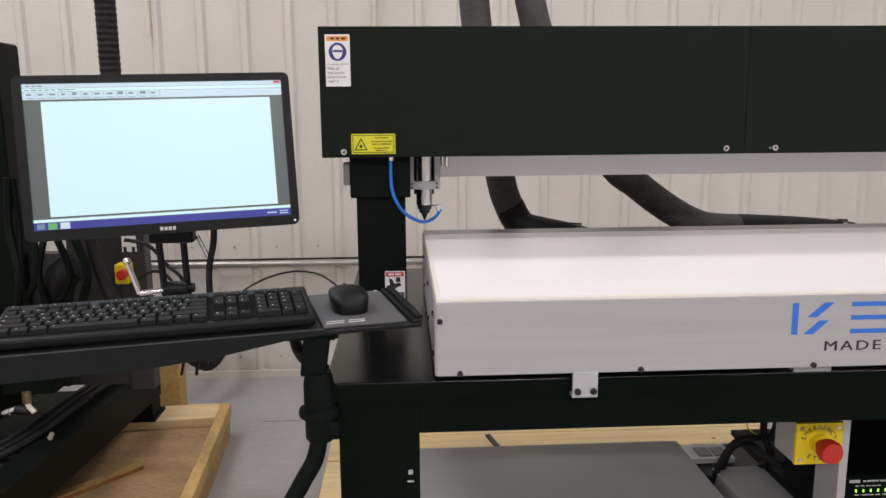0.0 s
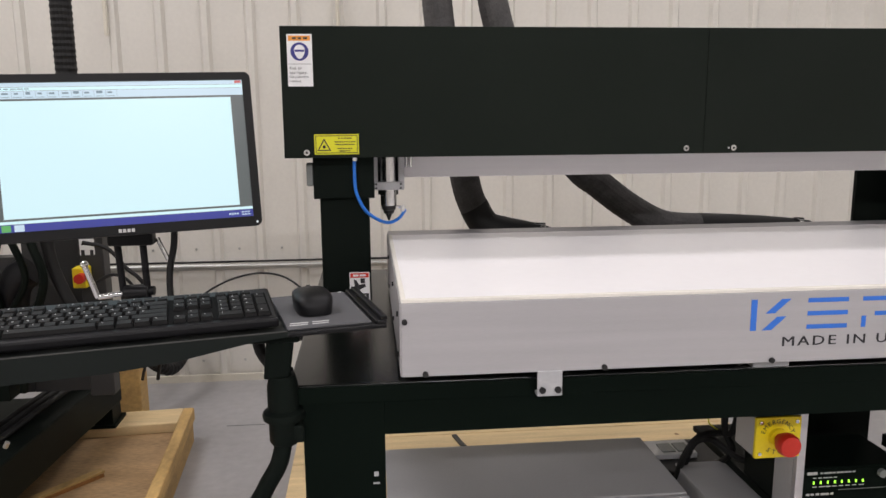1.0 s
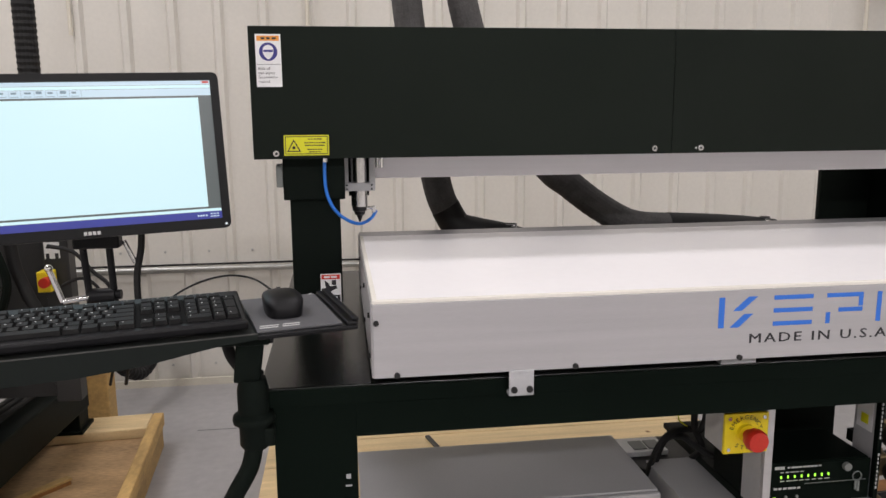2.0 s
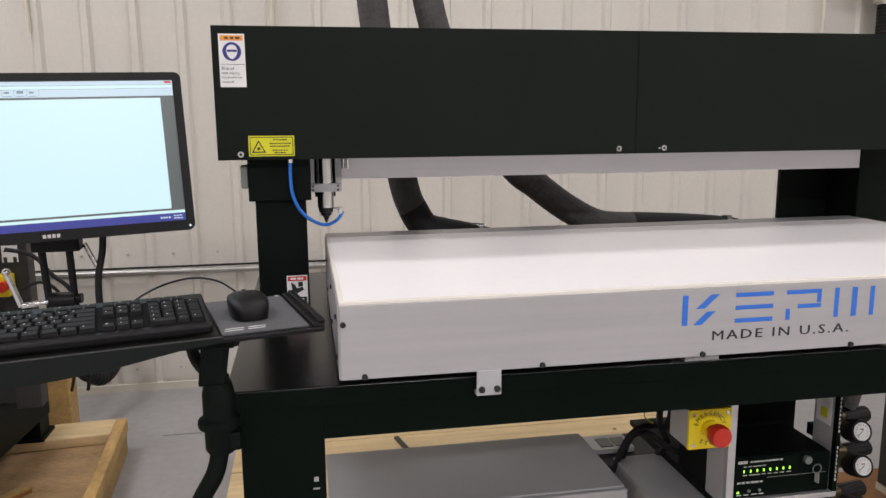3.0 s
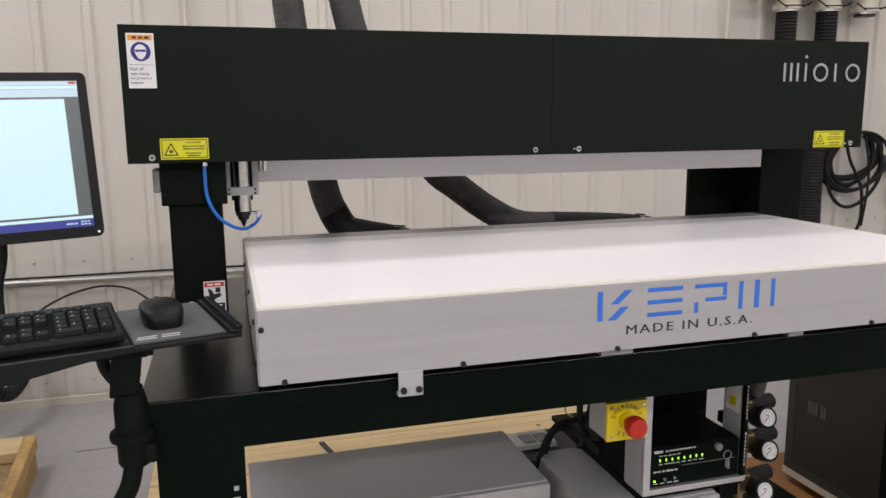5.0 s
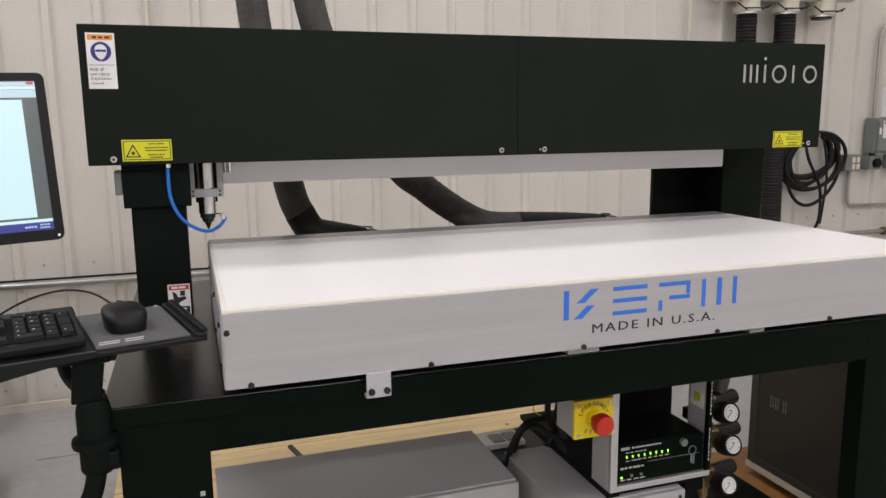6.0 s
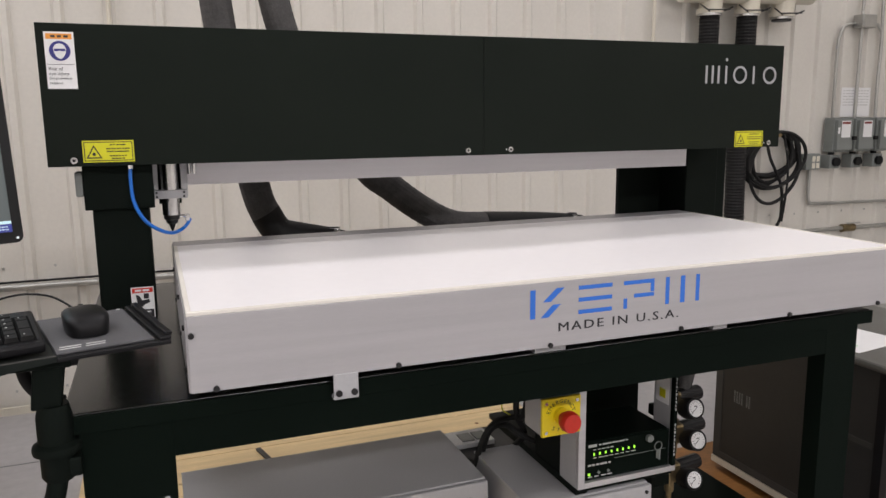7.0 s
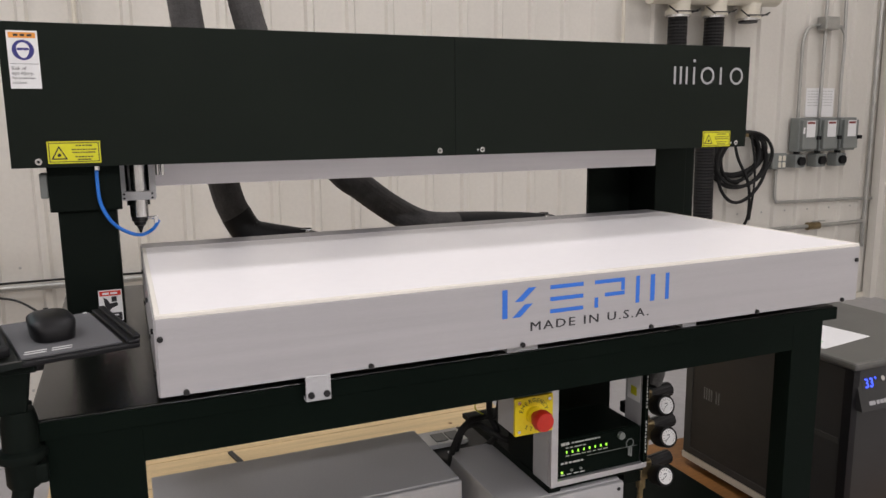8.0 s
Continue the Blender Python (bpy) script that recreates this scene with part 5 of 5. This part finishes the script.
for k, pts in enumerate(CONDUITS):
    c = part("conduit", tube(bmesh.new(), pts, 0.0105 if k < 6 else 0.014, 10, 6, smooth=len(pts) > 2), M_ZINC, smooth=True)
    tagged(c, "galvanised steel conduit fixed to the wall", "conduit", "wall conduits")
vl = thing("ball_valve", (4.27, 3.62, 0.545), "small brass ball valve on the wall pipe", "valve")
part("body", rod(bmesh.new(), (4.22, 3.63, 0.55), (4.32, 3.63, 0.551), 0.026, 14), M_BRASS, vl, smooth=True)
part("handle", B(4.24, 4.35, 3.60, 3.612, 0.58, 0.588), M_ZINC, vl)
nt_ = part("wall_notice", B(4.16, 4.41, WF - 0.004, WF - 0.002, 1.27, 1.455), M_PAPER)
tagged(nt_, "white printed notice sheet on the wall", "paper notice")
bm = bmesh.new()
for k in range(6):
    bars(bm, 4.175, 4.27, 1.435 - k * 0.018, 0.006, WF - 0.004, 4, RNG, 0.0006)
    bars(bm, 4.30, 4.40, 1.435 - k * 0.018, 0.006, WF - 0.004, 4, RNG, 0.0006)
part("print_line", bm, M_PRINT, nt_)
trim = struct("trim", B(4.84, 4.90, 3.60, WF, 0, 4.2), M_WALL, "white corner trim of the ribbed wall", "trim")

# ---- the second machine at the side ----
M2 = thing("second_machine", (-1.3, 2.3, 0.14), "black second laser machine with hanging cables, standing on a timber pallet", "laser cutter")
part("column", B(-1.65, -1.180, 2.35, 2.50, 0.50, 1.512, bev=0.01), M_BLACK, M2)
part("column_cap", B(-1.40, -1.19, 2.34, 2.40, 1.512, 1.522, bev=0.004), M_PLASTIC, M2)
part("rear_panel", B(-1.180, -1.06, 2.42, 2.47, 0.42, 0.860), M_CHILL, M2)
part("rear_panel", B(-1.058, -0.86, 2.42, 2.47, 0.42, 0.945), M_CHILL, M2)
part("side_post", B(-0.868, -0.795, 2.36, 2.42, 0.42, 0.985, bev=0.004), M_CHILL, M2, "dark grey post")
lb = part("post_label", plate(-0.862, -0.818, 0.872, 0.922, 2.36), M_PAPER, M2, "white printed label")
bm = bmesh.new()
bx(bm, -0.858, -0.848, 2.3588, 2.3594, 0.872, 0.888)
bx(bm, -0.832, -0.822, 2.3588, 2.3594, 0.872, 0.888)
bars(bm, -0.856, -0.824, 0.905, 0.004, 2.3594, 4, RNG, 0.0005)
part("print_line", bm, M_INK, lb)
st = part("stop_box", B(-0.873, -0.832, 2.31, 2.36, 0.779, 0.841, bev=0.004), M_YPLATE, M2, "yellow stop box")
part("stop_button", disc(bmesh.new(), -0.845, 2.285, 0.812, 0.015, 0.025, 20), M_RED, st, smooth=True)
# long floor rail and its foot
def beam_between(p, q, w, h):
    p, q = Vector(p), Vector(q)
    d = q - p
    t = bmesh.new()
    bmesh.ops.create_cube(t, size=1)
    for v in t.verts:
        v.co = (v.co.x * w, v.co.y * d.length, v.co.z * h)
    bmesh.ops.bevel(t, geom=list(t.edges), offset=0.006, segments=2, affect="EDGES", profile=0.5)
    ang = math.atan2(-d.x, d.y)
    return join(bmesh.new(), t, Matrix.Translation((p + q) / 2) @ Matrix.Rotation(ang, 4, "Z") @ Matrix.Rotation(math.atan2(d.z, math.hypot(d.x, d.y)), 4, "X"))


part("floor_rail", beam_between((-1.065, 1.75, 0.285), (-0.985, 2.86, 0.285), 0.09, 0.13), M_BLACK, M2)
part("floor_rail", beam_between((-2.1, 1.75, 0.285), (-2.0, 2.86, 0.285), 0.12, 0.13), M_BLACK, M2)
part("foot", B(-1.055, -0.955, 2.78, 2.88, 0.145, 0.40, bev=0.004), M_BLACK, M2)
part("foot_plate", B(-1.075, -0.945, 2.77, 2.90, 0.14, 0.152), M_BLACK, M2)
part("foot", B(-2.05, -1.95, 2.78, 2.88, 0.14, 0.40, bev=0.004), M_BLACK, M2)
part("cross_bar", B(-2.0, -0.96, 2.80, 2.86, 0.40, 0.47, bev=0.004), M_BLACK, M2)
part("control_cabinet", B(-1.55, -1.19, 2.15, 2.40, 0.40, 0.62, bev=0.004), M_BLACK, M2)
part("slat_tray", B(-1.60, -1.115, 1.84, 2.30, 0.262, 0.318), M_BLACK, M2)
for k in range(8):
    part("vent_slat", B(-1.60, -1.10, 1.86 + k * 0.052, 1.884 + k * 0.052, 0.318, 0.334, bev=0.003), M_HOSE, M2)
part("base_pan", B(-2.05, -1.09, 1.70, 2.80, 0.152, 0.262), M_BLACK, M2)
part("valve_block", B(-1.17, -1.02, 2.17, 2.30, 0.482, 0.56, bev=0.004), M_BLACK, M2)
part("filter_bowl", spin(bmesh.new(), [(0.016, 0.0), (0.019, 0.004), (0.019, 0.030), (0.015, 0.034), (0.015, 0.060)], 20, Matrix.Translation((-1.135, 2.1, 0.452)) @ Matrix.Rotation(radians(70), 4, "Y") @ Matrix.Scale(0.7, 4)), M_STEEL, M2, "steel filter bowl", smooth=True)
part("pipe_fitting", rod(bmesh.new(), (-1.066, 2.1, 0.484), (-1.066, 2.1, 0.516), 0.012, 6), M_BRASS, M2, "brass hexagon fitting")
part("pipe_elbow", tube(bmesh.new(), [(-1.066, 2.1, 0.482), (-1.060, 2.098, 0.470), (-1.052, 2.096, 0.464), (-1.046, 2.094, 0.456)], 0.0075, 12), M_PVC, M2, "white plastic elbow", smooth=True)
part("pipe_elbow", tube(bmesh.new(), [(-1.10, 2.1, 0.463), (-1.085, 2.1, 0.462), (-1.062, 2.1, 0.458)], 0.014, 12), M_PLASTIC, M2, smooth=True)
part("tie_clip", rod(bmesh.new(), (-0.990, 2.05, 0.395), (-0.982, 2.05, 0.410), 0.007, 8), M_ZINC, M2)
part("sleeve", tube(bmesh.new(), [(-0.895, 2.2, 1.02), (-0.885, 2.2, 0.90), (-0.868, 2.2, 0.83), (-0.83, 2.2, 0.74), (-0.79, 2.22, 0.66)], 0.017, 12), M_HOSE, M2, smooth=True)
part("elbow", tube(bmesh.new(), [(-1.02, 2.25, 0.66), (-1.01, 2.22, 0.76), (-0.98, 2.2, 0.83), (-0.94, 2.2, 0.86)], 0.045, 14), M_PLASTIC, M2, smooth=True)
crn = random.Random(5)
for k in range(6):
    x0 = -1.105 + 0.036 * k + crn.uniform(-0.01, 0.01)
    pts = [(x0 + crn.uniform(-0.02, 0.02), 2.18, 1.12), (x0, 2.16 + crn.uniform(-0.03, 0.03), 0.98), (x0 + crn.uniform(-0.03, 0.03), 2.15, 0.84), (x0 - 0.04 + crn.uniform(-0.05, 0.05), 2.18, 0.68), (x0 - 0.08, 2.2, 0.5)]
    part("cable", tube(bmesh.new(), pts, crn.uniform(0.009, 0.014), 8), M_BLACK, M2, smooth=True)
part("cable", tube(bmesh.new(), [(-0.83, 2.3, 0.92), (-0.76, 2.3, 0.90), (-0.71, 2.3, 0.84), (-0.66, 2.3, 0.78), (-0.64, 2.35, 0.60), (-0.70, 2.5, 0.42)], 0.006, 8), M_HOSE, M2, smooth=True)
part("cable", tube(bmesh.new(), [(-0.80, 2.3, 0.80), (-0.74, 2.3, 0.82), (-0.69, 2.3, 0.77), (-0.68, 2.35, 0.60), (-0.75, 2.5, 0.42)], 0.005, 8), M_HOSE, M2, smooth=True)
for k in range(3):
    x = -1.10 - 0.03 * k
    part("floor_cable", tube(bmesh.new(), [(x + 0.10, 2.7, 0.375), (x + 0.06, 2.4, 0.37), (x + 0.02, 2.15, 0.36), (x - 0.06, 1.98, 0.35), (x - 0.2, 1.9, 0.346)], 0.010, 8), M_HOSE, M2, smooth=True)

pallet = thing("timber_pallet", (-1.25, 2.1, 0), "rough timber pallet with a plywood deck and nailed rails", "pallet")
PALLET = Matrix.Translation((-0.702, 2.955, 0)) @ Matrix.Rotation(radians(4), 4, "Z") @ Matrix.Translation((0.692, -2.96, 0))
part("deck", B(-2.3, -0.705, 1.2, 2.95, 0.085, 0.10, bev=0.002), M_DECK, pallet, "stained plywood deck", m=PALLET.copy())
for x in (-2.3, -1.5, -0.785):
    part("bearer", B(x, x + 0.09, 1.2, 2.95, 0.0, 0.085, bev=0.004), M_RAWWOOD, pallet, m=PALLET.copy())
part("rail", B(-2.3, -0.728, 2.81, 2.96, 0.10, 0.14, bev=0.005), M_PINE, pallet, "pale timber rail", m=PALLET.copy())
part("rail", B(-0.728, -0.688, 1.2, 2.96, 0.0855, 0.14, bev=0.006), M_RAWWOOD, pallet, "pale timber rail", m=PALLET.copy())
ps = part("plywood_strip", B(0, 0.45, -0.034, 0, 0, 0.012, bev=0.001), M_SKID, m=pose(-0.885, 2.455, 0.100, 0, 0, 229))
tagged(ps, "thin plywood strip lying on the pallet deck", "plywood strip")
ps = part("plywood_strip", B(0, 0.40, -0.030, 0, 0, 0.008, bev=0.001), M_RAWWOOD, m=pose(-0.884, 2.462, 0.112, 0, 0, 229.6))
tagged(ps, "thin plywood strip lying on another strip", "plywood strip")
wb = part("timber_block", B(-1.06, -0.92, 3.02, 3.12, 0, 0.30, bev=0.006), M_RAWWOOD)
tagged(wb, "rough upright timber block on the floor", "timber block")
hw = part("floor_hose", tube(bmesh.new(), [(-0.98, 3.08, 0.329), (-0.94, 3.16, 0.30), (-0.91, 3.26, 0.22), (-0.875, 3.34, 0.18), (-0.845, 3.45, 0.22), (-0.85, 3.66, 0.29)], 0.028, 14, ridge=0.003, pitch=0.02), M_HOSE)
tagged(hw, "black ribbed hose looping from the wall onto a timber block", "hose")
ln = part("floor_crack", B(-0.60, -0.44, 3.08, 3.085, 0.0, 0.0015), M_GREYBOX)
tagged(ln, "thin dark joint line in the concrete floor", "floor joint")
